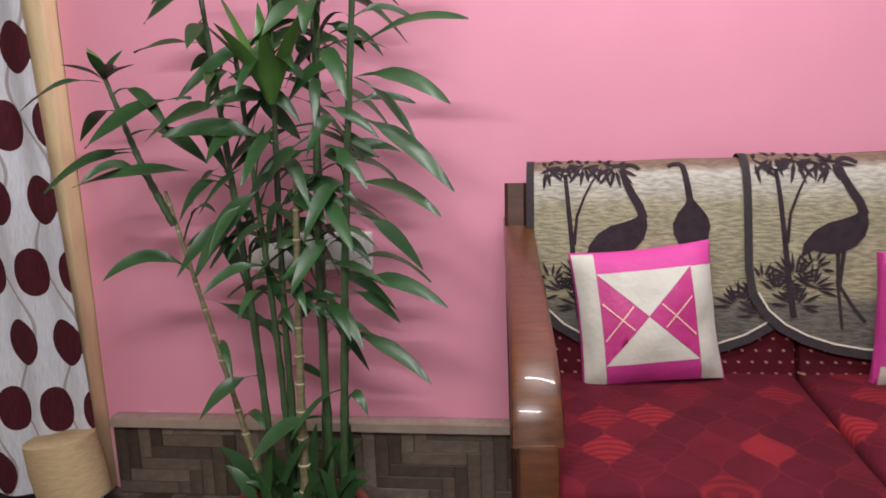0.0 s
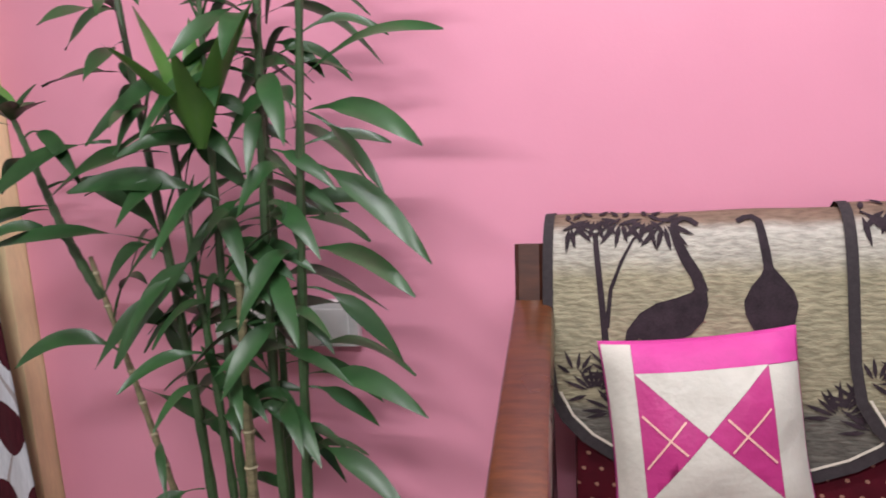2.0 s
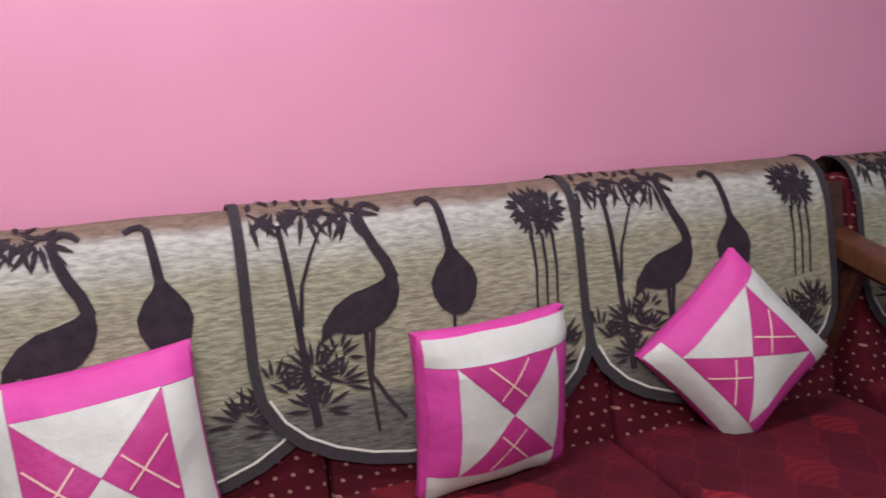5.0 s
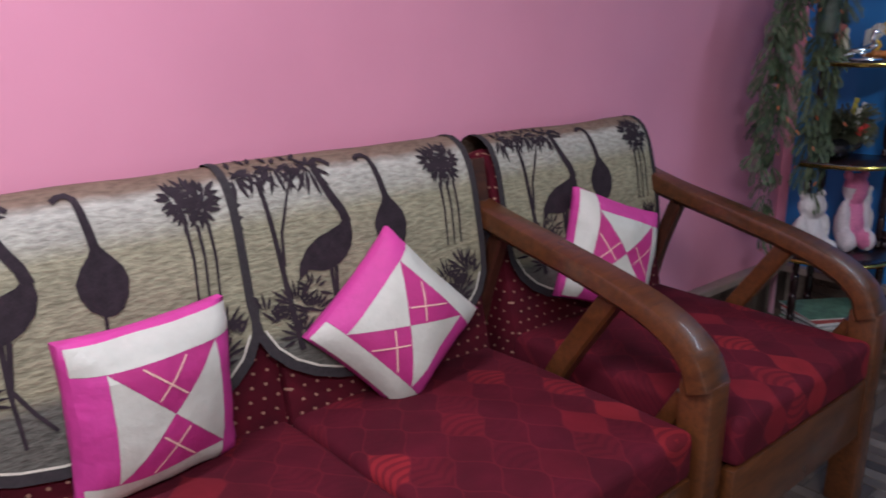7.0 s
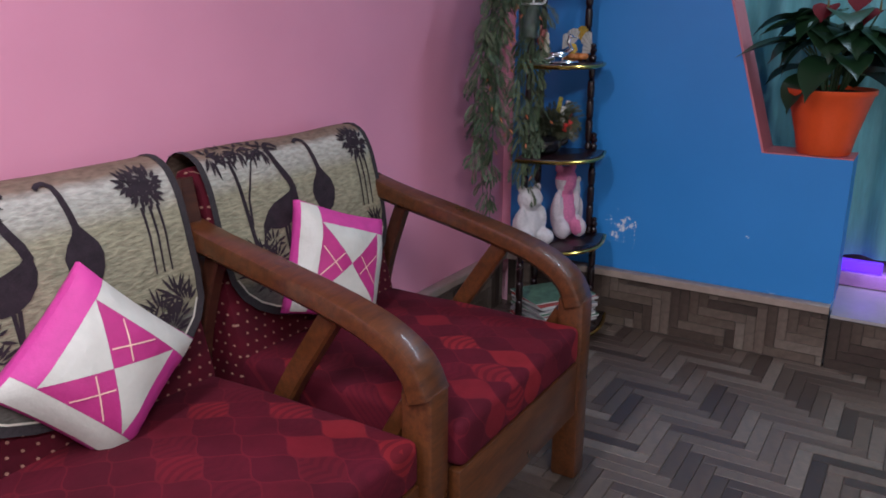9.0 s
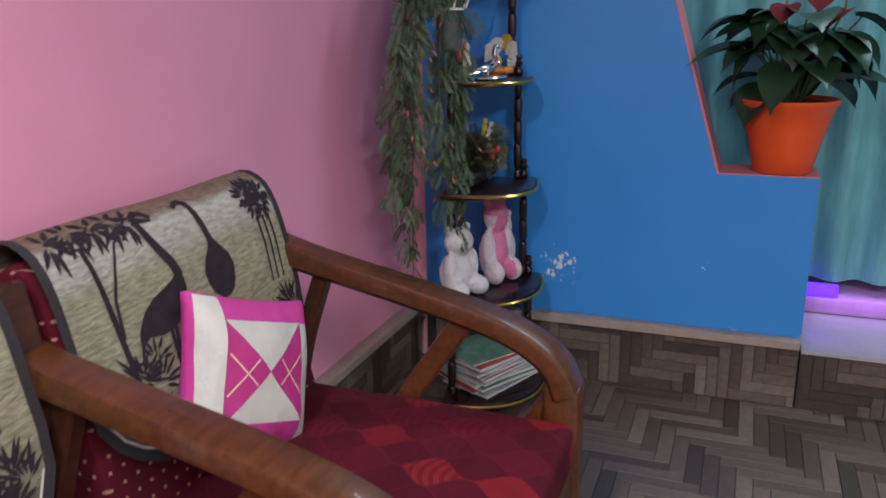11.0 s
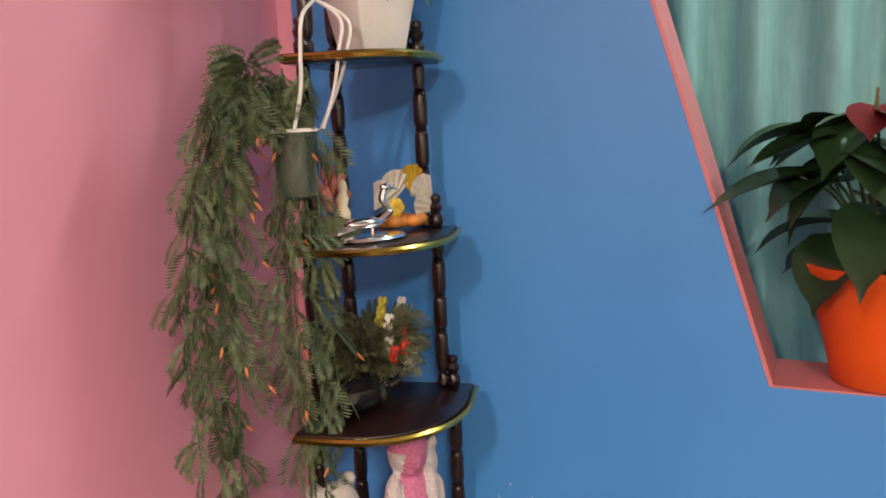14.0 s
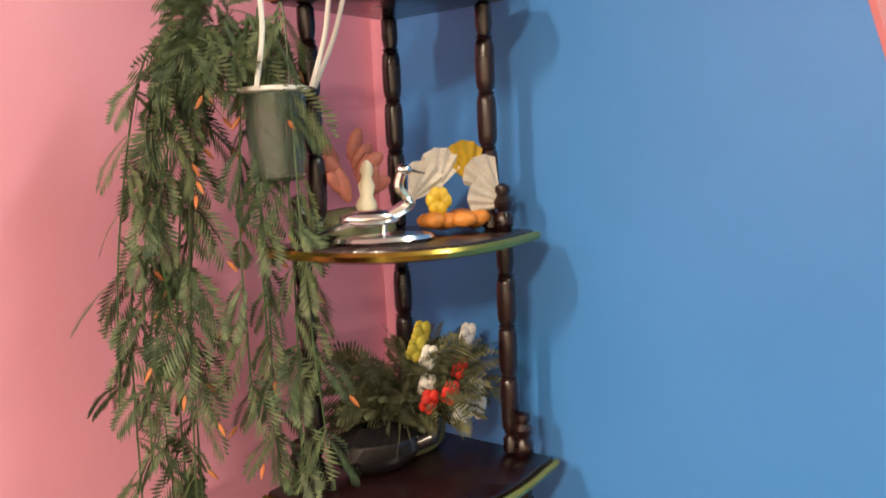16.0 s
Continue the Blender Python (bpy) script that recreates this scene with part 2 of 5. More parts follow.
DOTS = dotted_cloth("dotted_maroon_cloth")
TOWEL = towel_cloth("beige_chenille")
TOWEL_EDGE = plain("charcoal_binding", (0.040, 0.034, 0.036), 0.85, vary=0.3, scale=120, bump=0.4)
MOTIF = plain("black_brown_weave", (0.030, 0.021, 0.026), 0.85, vary=0.45, scale=45, bump=0.4)
PIPING = plain("cream_piping", (0.62, 0.58, 0.48), 0.8, vary=0.15, scale=80)
CUSHION_PINK = plain("magenta_cotton", (0.56, 0.046, 0.28), 0.65, vary=0.12, scale=7, bump=0.4, depth=0.012)
# pink of the inner patches, the satin's duller sheen darkened into its colour
CUSHION_PINK_DIM = plain("dimmed_magenta_satin", (0.45, 0.032, 0.19), 0.5, vary=0.12, scale=7, bump=0.4, depth=0.012)
CUSHION_WHITE = plain("ivory_satin", (0.57, 0.56, 0.49), 0.45, vary=0.08, scale=7, bump=0.4, depth=0.012)
STITCH = plain("cream_thread", (0.80, 0.52, 0.42), 0.7, vary=0.1)
CURTAIN = curtain_cloth("disc_curtain_cloth")
TIEBACK = plain("straw_cloth", (0.50, 0.38, 0.22), 0.8, vary=0.2, scale=30, stretch=(1, 1, 6))
TURQUOISE = plain("turquoise_voile", (0.16, 0.42, 0.45), 0.7, vary=0.3, scale=5, stretch=(2, 2, 0.3))
LEAF = leaf_green("bamboo_leaf", (0.006, 0.025, 0.009), (0.036, 0.108, 0.031), 0.38)
LEAF_YOUNG = leaf_green("young_leaf", (0.03, 0.10, 0.018), (0.10, 0.23, 0.045), 0.3)
STEM = plain("green_cane", (0.050, 0.100, 0.040), 0.4, vary=0.4, scale=25)
SCAR = plain("pale_leaf_scar", (0.42, 0.38, 0.24), 0.55, vary=0.3, scale=60)
DRY_GREEN = leaf_green("dried_green", (0.035, 0.045, 0.020), (0.15, 0.16, 0.085), 0.7)
CANE = plain("dry_cane", (0.22, 0.20, 0.11), 0.5, vary=0.45, scale=30, stretch=(1, 1, 3))
TERRACOTTA = plain("terracotta", (0.24, 0.07, 0.045), 0.7, vary=0.2)
SOIL = plain("potting_soil", (0.03, 0.022, 0.016), 0.95, vary=0.5, scale=90, bump=0.8, depth=0.01)
PLASTIC = plain("white_plastic", (0.76, 0.76, 0.74), 0.3, vary=0.04)
MAHOGANY = wood("mahogany_lacquer", (0.007, 0.002, 0.003), (0.018, 0.005, 0.006), 0.27)
GOLD = plain("gold_edging", (0.62, 0.43, 0.10), 0.22, 1.0, vary=0.15)
ORANGE = plain("orange_plastic", (0.80, 0.10, 0.018), 0.32, vary=0.06)
WHITE_POT = plain("white_glazed_pot", (0.72, 0.72, 0.70), 0.28, vary=0.05)
SILVER = plain("polished_silver", (0.80, 0.80, 0.82), 0.16, 1.0, vary=0.05)
PLUSH_WHITE = plain("white_plush", (0.76, 0.73, 0.72), 0.95, vary=0.15, scale=70, bump=1.0, depth=0.01)


def two_tone_plush(name, middle, sides, half):
    """Plush with one colour down the front and another on both sides and the muzzle."""
    k = Nodes(name, 0.95)
    v = k.coords("Object")
    sep = k.n("ShaderNodeSeparateXYZ")
    k.put(sep.inputs[0], v)
    wob = k.math("MULTIPLY_ADD", k.math("SUBTRACT", k.noise(v, 40, 3), 0.5), 0.02, k.math("ABSOLUTE", sep.outputs[0]))
    side = k.math("MULTIPLY", k.math("GREATER_THAN", wob, half), k.math("LESS_THAN", sep.outputs[2], 0.23))
    fur = k.noise(v, 160, 3)
    c = k.mix(side, middle, sides)
    k.base(k.mix(1.0, c, k.ramp(fur, (0.3, 0.8), (0.7, 1.1)), "MULTIPLY"))
    k.bump(fur, 1.0, 0.008)
    return k.m


PLUSH_TWO = two_tone_plush("pink_white_plush", (0.76, 0.24, 0.42), (0.74, 0.66, 0.68), 0.027)
BLACK_GLAZE = plain("black_glaze", (0.012, 0.011, 0.013), 0.14, vary=0.3)
GLASS = glass("clear_jar", (0.42, 0.56, 0.48), 0.04)
FERN = leaf_green("fern_green", (0.022, 0.042, 0.020), (0.105, 0.150, 0.070), 0.65)
FERN_TIP = leaf_green("orange_tip", (0.35, 0.07, 0.02), (0.6, 0.22, 0.08), 0.6)
VIOLET = Nodes("violet_light", 0.4)
VIOLET.b.inputs["Base Color"].default_value = (0.1, 0.03, 0.4, 1)
VIOLET.b.inputs["Emission Color"].default_value = (0.16, 0.03, 1.0, 1)
VIOLET.b.inputs["Emission Strength"].default_value = 0.9
VIOLET = VIOLET.m
LILAC = plain("lilac_cloth", (0.55, 0.30, 0.62), 0.7, vary=0.12)
GREY_FLOOR = plain("grey_marble", (0.40, 0.38, 0.38), 0.3, vary=0.12, scale=5)
PAPER = plain("magazine_paper", (0.60, 0.60, 0.57), 0.5, vary=0.15, scale=30, stretch=(1, 1, 40))
COVER_GREEN = plain("green_cover", (0.13, 0.26, 0.17), 0.35, vary=0.5, scale=28)
COVER_RED = plain("red_cover", (0.40, 0.06, 0.05), 0.35, vary=0.5, scale=28)
COVER_GREY = plain("grey_cover", (0.35, 0.36, 0.36), 0.35, vary=0.6, scale=24)


# ---- building helpers ----
def mesh_of(bm, name, material, smooth=True):
    bm.normal_update()
    me = bpy.data.meshes.new(name)
    bm.to_mesh(me)
    bm.free()
    for mt in material if isinstance(material, (list, tuple)) else (material,):
        me.materials.append(mt)
    if smooth:
        me.shade_smooth()
    return me


def part(name, bm, material, parent=None, label="", smooth=True, m=None, sharp=None):
    """One bmesh as one mesh object, under a thing or a part."""
    me = mesh_of(bm, name, material, smooth)
    if smooth:
        me.set_sharp_from_angle(angle=radians(sharp or 40))
    ob = new(name, me)
    if parent:
        ob.parent = parent
    if m:
        ob.matrix_basis = m
    if label:
        ob["label"] = label
    return ob


def thing(name, label, category, m=None, group="", kind=""):
    ob = new(name)
    ob.empty_display_size = 0.1
    if m:
        ob.matrix_basis = m
    return tagged(ob, label, category, group, kind)


def box(x0, x1, y0, y1, z0, z1, bevel=0.0, segments=2):
    bm = bmesh.new()
    bmesh.ops.create_cube(bm, size=1)
    bmesh.ops.scale(bm, vec=(x1 - x0, y1 - y0, z1 - z0), verts=bm.verts)
    bmesh.ops.translate(bm, vec=((x0 + x1) / 2, (y0 + y1) / 2, (z0 + z1) / 2), verts=bm.verts)
    if bevel:
        bmesh.ops.bevel(bm, geom=list(bm.edges), offset=bevel, segments=segments, profile=0.5, affect="EDGES")
    return bm


def lathe(profile, sides=24, bm=None, at=(0, 0, 0)):
    """A turned solid from (radius, height) pairs, from the foot up."""
    bm = bm or bmesh.new()
    rings = []
    for r, z in profile:
        rings.append([bm.verts.new((at[0] + r * math.cos(2 * math.pi * k / sides), at[1] + r * math.sin(2 * math.pi * k / sides), at[2] + z)) for k in range(sides)])
    for a, b in zip(rings, rings[1:]):
        for k in range(sides):
            bm.faces.new((a[k], a[(k + 1) % sides], b[(k + 1) % sides], b[k]))
    bm.faces.new(rings[0][::-1])
    bm.faces.new(rings[-1])
    return bm


def tube(points, radii, sides=8, bm=None, flat=1.0):
    """A round bar along points, with a radius at each."""
    bm = bm or bmesh.new()
    pts = [Vector(p) for p in points]
    rs = radii if isinstance(radii, (list, tuple)) else [radii] * len(pts)
    rings, side = [], None
    for i, p in enumerate(pts):
        way = (pts[min(i + 1, len(pts) - 1)] - pts[max(i - 1, 0)]).normalized()
        if side is None:
            side = way.orthogonal().normalized()
        side = (side - way * side.dot(way)).normalized()
        up = way.cross(side)
        rings.append([bm.verts.new(p + rs[i] * (math.cos(2 * math.pi * k / sides) * side + flat * math.sin(2 * math.pi * k / sides) * up)) for k in range(sides)])
    for a, b in zip(rings, rings[1:]):
        for k in range(sides):
            bm.faces.new((a[k], a[(k + 1) % sides], b[(k + 1) % sides], b[k]))
    bm.faces.new(rings[0][::-1])
    bm.faces.new(rings[-1])
    return bm


def smooth_path(points, steps=6):
    """Points along a Catmull-Rom curve through the given ones."""
    p = [Vector(q) for q in points]
    p = [2 * p[0] - p[1]] + p + [2 * p[-1] - p[-2]]
    out = []
    for i in range(1, len(p) - 2):
        for s in range(steps):
            t = s / steps
            out.append(0.5 * (2 * p[i] + (p[i + 1] - p[i - 1]) * t + (2 * p[i - 1] - 5 * p[i] + 4 * p[i + 1] - p[i + 2]) * t * t + (3 * p[i] - p[i - 1] - 3 * p[i + 1] + p[i + 2]) * t ** 3))
    out.append(p[-2])
    return out


def prism(outline, axis, a, b, bevel=0.0):
    """A flat outline, given in the two other axes, pulled along an axis from a to b."""
    bm = bmesh.new()

    def place(u, v, w):
        return {"x": (w, u, v), "y": (u, w, v), "z": (u, v, w)}[axis]
    lo = [bm.verts.new(place(u, v, a)) for u, v in outline]
    hi = [bm.verts.new(place(u, v, b)) for u, v in outline]
    bm.faces.new(lo)
    bm.faces.new(hi)
    n = len(lo)
    for k in range(n):
        bm.faces.new((lo[k], lo[(k + 1) % n], hi[(k + 1) % n], hi[k]))
    bmesh.ops.recalc_face_normals(bm, faces=bm.faces)
    if bevel:
        bmesh.ops.bevel(bm, geom=list(bm.edges), offset=bevel, segments=2, profile=0.5, affect="EDGES")
    return bm


def swept_bar(path, width, thick, bevel=0.008):
    """A bar of rectangular, eased section along a path of (y, z), width along x; thick may vary along it."""
    pts = smooth_path([(0, y, z) for y, z in path], 5)
    n = len(pts)
    bm = bmesh.new()
    rings = []
    for i, p in enumerate(pts):
        way = (pts[min(i + 1, n - 1)] - pts[max(i - 1, 0)]).normalized()
        nor = Vector((0, -way.z, way.y))
        if nor.z < 0 and i < n // 2:
            nor.negate()
        if rings and nor.dot(last) < 0:
            nor.negate()
        last = nor
        h = thick(i / (n - 1)) / 2 if callable(thick) else thick / 2
        w = width(i / (n - 1)) / 2 if callable(width) else width / 2
        e = bevel
        sec = [(-w + e, h), (w - e, h), (w - e * 0.3, h - e * 0.3), (w, h - e), (w, -h + e), (w - e, -h), (-w + e, -h), (-w, -h + e), (-w, h - e), (-w + e * 0.3, h - e * 0.3)]
        rings.append([bm.verts.new(p + Vector((a, 0, 0)) + nor * b) for a, b in sec])
    for a, b in zip(rings, rings[1:]):
        for k in range(len(a)):
            bm.faces.new((a[k], a[(k + 1) % len(a)], b[(k + 1) % len(a)], b[k]))
    bm.faces.new(rings[0])
    bm.faces.new(rings[-1])
    bmesh.ops.recalc_face_normals(bm, faces=bm.faces)
    return bm


def cut_grid(bm, step, lo, hi):
    """Cuts flat faces in the x, y plane along a square grid."""
    for axis in (0, 1):
        q = lo[axis] + step
        while q < hi[axis] - 1e-6:
            co, no = [0, 0, 0], [0, 0, 0]
            co[axis], no[axis] = q, 1
            bmesh.ops.bisect_plane(bm, geom=list(bm.verts) + list(bm.edges) + list(bm.faces), plane_co=co, plane_no=no)
            q += step


def laid(polygons, surface, step, lift):
    """Flat polygons in (u, v), cut fine and laid onto a curved surface(u, v) -> (point, normal), lift above it."""
    bm = bmesh.new()
    for poly in polygons:
        bm.faces.new([bm.verts.new((u, v, 0)) for u, v in poly])
    us = [u for poly in polygons for u, v in poly]
    vs = [v for poly in polygons for u, v in poly]
    if step:
        cut_grid(bm, step, (min(us), min(vs)), (max(us), max(vs)))
    bmesh.ops.triangulate(bm, faces=[f for f in bm.faces if len(f.verts) > 4])
    layer = bm.loops.layers.uv.new("UVMap")
    for f in bm.faces:
        for loop in f.loops:
            loop[layer].uv = loop.vert.co[:2]
    for v in bm.verts:
        p, n = surface(v.co.x, v.co.y)
        v.co = p + n * lift
    return bm


def stroke(points, width):
    """A ribbon polygon set round a line in (u, v); width at both ends or one."""
    w0, w1 = width if isinstance(width, tuple) else (width, width)
    pts = [Vector((u, v)) for u, v in points]
    n, left, right = len(pts), [], []
    for i, p in enumerate(pts):
        d = (pts[min(i + 1, n - 1)] - pts[max(i - 1, 0)]).normalized()
        w = (w0 + (w1 - w0) * i / (n - 1)) / 2
        side = Vector((-d.y, d.x)) * w
        left.append(p + side), right.append(p - side)
    return [[tuple(left[i]), tuple(left[i + 1]), tuple(right[i + 1]), tuple(right[i])] for i in range(n - 1)]


def oval(cu, cv, a, b, turn=0.0, n=18):
    c, s = math.cos(radians(turn)), math.sin(radians(turn))
    return [(cu + a * math.cos(q) * c - b * math.sin(q) * s, cv + a * math.cos(q) * s + b * math.sin(q) * c) for q in (2 * math.pi * k / n for k in range(n))]


def leaflet(u, v, turn, length, width):
    c, s = math.cos(radians(turn)), math.sin(radians(turn))
    return [(u + a * length * c - b * width * s, v + a * length * s + b * width * c) for a, b in ((0, 0), (0.35, 0.5), (0.7, 0.35), (1, 0), (0.7, -0.35), (0.35, -0.5))]


# ---- the room ----
def structure(name, bm, material, label, category, smooth=False):
    ob = part(name, bm, material, smooth=smooth)
    return tagged(ob, label, category, kind="structure")


WEST, SOUTH, TOP, DOOR_X = -2.2, -2.2, 2.75, -1.037
structure("floor", box(WEST - 0.15, WALL_X + 0.02, SOUTH - 0.15, WALL_Y + 0.15, -0.12, -0.004), GROUT, "dark grout bed under wood-look herringbone floor tiles", "floor")
structure("ceiling", box(WEST - 0.15, 6.6, SOUTH - 0.15, 3.2, TOP, TOP + 0.12), CEILING, "white painted plaster ceiling", "ceiling")
structure("wall_north", box(DOOR_X, WALL_X + 0.14, WALL_Y, WALL_Y + 0.15, 0, TOP), PINK, "bright pink painted plaster wall with scuffs", "wall")
structure("wall_west", box(WEST - 0.15, WEST, SOUTH - 0.15, WALL_Y + 0.15, 0, TOP), WHITE_WALL, "plain cream painted wall", "wall")
structure("wall_south", box(WEST, 6.6, SOUTH - 0.15, SOUTH, 0, TOP), WHITE_WALL, "plain cream painted wall", "wall")
structure("wall_north_far", box(WEST, DOOR_X - 1.0, WALL_Y, WALL_Y + 0.15, 0, TOP), WHITE_WALL, "plain cream painted wall beside a doorway", "wall")
structure("lintel", box(DOOR_X - 1.0, DOOR_X, WALL_Y, WALL_Y + 0.15, 2.1, TOP), PINK, "pink painted wall over the doorway", "wall")
structure("passage_wall", box(DOOR_X - 1.1, DOOR_X + 0.1, WALL_Y + 1.0, WALL_Y + 1.1, 0, TOP), WHITE_WALL, "plain wall of the passage behind the curtain", "wall")

# the blue half-wall with its slanted upper edge and sill
SILL, SILL_IN, SILL_OUT, THICK = 0.757, 0.943, 0.652, 0.17
SLANT = 0.302
edge_top = SILL_IN + SLANT * (TOP - SILL)
STRIP = 1.945
structure("wall_east", prism([(STRIP, 0), (STRIP, TOP), (edge_top, TOP), (SILL_IN, SILL), (SILL_OUT, SILL), (SILL_OUT, 0)], "x", WALL_X, WALL_X + THICK), BLUE,
          "cobalt blue painted half wall with slanted opening", "wall")
structure("wall_east_strip", box(WALL_X - 0.002, WALL_X + THICK, STRIP, WALL_Y, 0, TOP), PINK, "narrow pink painted strip in the room corner", "wall")
# salmon painted edges of the opening
n_sl = Vector((0, -1, SLANT)).normalized()
dy, dz = 0.004 * n_sl.y, 0.004 * n_sl.z
structure("trim_slant", prism([(SILL_IN + 0.003, SILL), (edge_top + 0.003, TOP), (edge_top + dy, TOP), (SILL_IN + dy, SILL + 0.004)], "x", WALL_X - 0.002, WALL_X + THICK + 0.001), PINK_TRIM, "salmon painted slanted reveal of the opening", "trim")
structure("trim_sill", box(WALL_X - 0.001, WALL_X + THICK + 0.001, SILL_OUT - 0.004, SILL_IN, SILL, SILL + 0.004), PINK_TRIM, "salmon painted sill of the opening", "trim")
structure("trim_end", box(WALL_X - 0.001, WALL_X + THICK + 0.001, SILL_OUT - 0.004, SILL_OUT, DADO + 0.01, SILL), BLUE, "blue painted end of the half wall", "trim")

# the raised room beyond
structure("floor_far", box(WALL_X + 0.022, 6.6, SOUTH, 3.2, 0.0, 0.205), GREY_FLOOR, "pale grey marble floor of the raised next room", "floor")
structure("threshold", box(WALL_X - 0.036, WALL_X + 0.02, SOUTH, SILL_OUT - 0.006, 0.196, 0.207), GREY_FLOOR, "grey marble step edge under the opening", "trim")
structure("wall_far", box(6.6, 6.75, SOUTH - 0.15, 3.2, 0, TOP), WHITE_WALL, "plain wall of the next room", "wall")
structure("wall_far_north", box(WALL_X + 0.14, 6.6, 3.2, 3.35, 0, TOP), WHITE_WALL, "plain wall of the next room", "wall")

# yellow door frame at the end of the pink wall
door = thing("door_frame", "yellow painted wooden door frame with a worn edge", "door frame", kind="structure")
part("jamb", box(DOOR_X - 0.105, DOOR_X - 0.004, WALL_Y - 0.06, WALL_Y + 0.15, 0, 2.1, 0.006), YELLOW, door)
part("head", box(DOOR_X - 1.0, DOOR_X - 0.004, WALL_Y - 0.06, WALL_Y + 0.15, 2.102, 2.2, 0.006), YELLOW, door)
part("jamb", box(DOOR_X - 1.0, DOOR_X - 0.90, WALL_Y - 0.06, WALL_Y + 0.15, 0, 2.1, 0.006), YELLOW, door)


# ---- dado: ledge and backing ----
def dado(name, along, a, b, label):
    """Tiled skirting band with a ledge; along 'x' on the pink wall, 'y' on the blue wall."""
    out, proud = 0.030, 0.046
    if along == "x":
        ob = structure(name, box(a, b, WALL_Y - out, WALL_Y - 0.001, 0, DADO - 0.012), GROUT, label, "skirting")
        top = box(a, b, WALL_Y - proud, WALL_Y - 0.001, DADO - 0.011, DADO, 0.003)
        lip = box(a, b, WALL_Y - proud - 0.004, WALL_Y - proud, DADO - 0.026, DADO - 0.002)
    else:
        ob = structure(name, box(WALL_X - out, WALL_X - 0.003, a, b, 0, DADO - 0.012), GROUT, label, "skirting")
        top = box(WALL_X - proud, WALL_X - 0.003, a, b, DADO - 0.011, DADO, 0.003)
        lip = box(WALL_X - proud - 0.004, WALL_X - proud, a, b, DADO - 0.026, DADO - 0.002)
    part("ledge", top, LEDGE, ob)
    part("edging", lip, LEDGE_EDGE, ob, smooth=False)
    return ob


dado_north = dado("dado_north", "x", DOOR_X + 0.03, WALL_X - 0.05, "wood-look tiled skirting with a pale ledge on the pink wall")
riser = structure("riser", box(WALL_X - 0.030, WALL_X + 0.02, SOUTH, SILL_OUT - 0.006, 0, 0.194), GROUT, "wood-look tiled riser under the raised floor", "step")
dado_east = dado("dado_east", "y", SILL_OUT, WALL_Y - 0.05, "wood-look tiled skirting with a pale ledge on the blue wall")


# ---- the sofa and the armchair ----
ARM = [(1.88, 0.782), (1.75, 0.748), (1.56, 0.708), (1.39, 0.668), (1.285, 0.630), (1.222, 0.583), (1.196, 0.528)]
BACK_LOW, SEAT_Z, SEAT_FRONT = 1.745, 0.460, 1.185


def arm_thick(t):
    return 0.058 - 0.030 * t * (1 - t)


def arm_width(t):
    return 0.068 + 0.022 * t


def post_thick(t):
    return 0.05 + 0.055 * min(1.0, 1.6 * t)


def add_arm(owner, x, back, low, splay=0.0, top=0.880):
    turn = pose(x, 1.90, 0, 0, 0, splay) @ pose(0, -1.90, 0)
    m = turn @ pose(0, back, -low)
    rest = part("armrest", swept_bar(ARM, arm_width, arm_thick, 0.012), TEAK, owner, "curved varnished armrest", m=m)
    for side in (-1, 1):
        groove = [(side * (arm_width(0.5) / 2 - 0.014), y, z + 0.0225 + 0.004 * (k / 6)) for k, (y, z) in enumerate(ARM[2:6])]
        part("bead", tube(smooth_path(groove, 6), 0.0028, 6), TEAK_DARK, rest, "thin carved line")
    part("front_leg", box(-0.034, 0.034, 1.166, 1.240, 0, 0.545 - low, 0.010), TEAK, owner, m=turn @ pose(0, back, 0))
    part("back_post", swept_bar([(1.895, 0.0), (1.862, 0.40), (1.850, 0.68), (1.880 - 0.15 * (0.88 - top), top)], 0.052, post_thick), TEAK_DARK, owner, m=pose(x, 0, 0))
    part("strut", swept_bar([(1.62, 0.30), (1.56, 0.44), (1.47, 0.58), (1.41, 0.668)], 0.04, 0.048, 0.006), TEAK, owner, m=m)
    part("strut", swept_bar([(1.33, 0.30), (1.29, 0.40), (1.235, 0.50)], 0.036, 0.04, 0.006), TEAK, owner, m=m)
    part("strut", swept_bar([(1.83, 0.46), (1.80, 0.58), (1.745, 0.735)], 0.036, 0.038, 0.005), TEAK_DARK, owner, m=m)
    part("side_rail", box(-0.02, 0.02, 1.20, 1.86, 0.26, 0.34, 0.006), TEAK, owner, m=turn @ pose(0, back, 0))


def seat_block(x0, x1, y0, y1, z0, z1):
    """A cushion with eased edges and a slight crown."""
    bm = box(x0, x1, y0, y1, z0, z1, 0.02, 3)
    bmesh.ops.subdivide_edges(bm, edges=[e for e in bm.edges if e.calc_length() > 0.2], cuts=7, use_grid_fill=True)
    cx, cy = (x0 + x1) / 2, (y0 + y1) / 2
    for v in bm.verts:
        if v.co.z > (z0 + z1) / 2:
            v.co.z += 0.014 * (1 - ((v.co.x - cx) / (x1 - x0) * 2) ** 2) * (1 - ((v.co.y - cy) / (y1 - y0) * 2) ** 2)
            v.co.z += 0.004 * noise.noise(v.co * 6)
    return bm


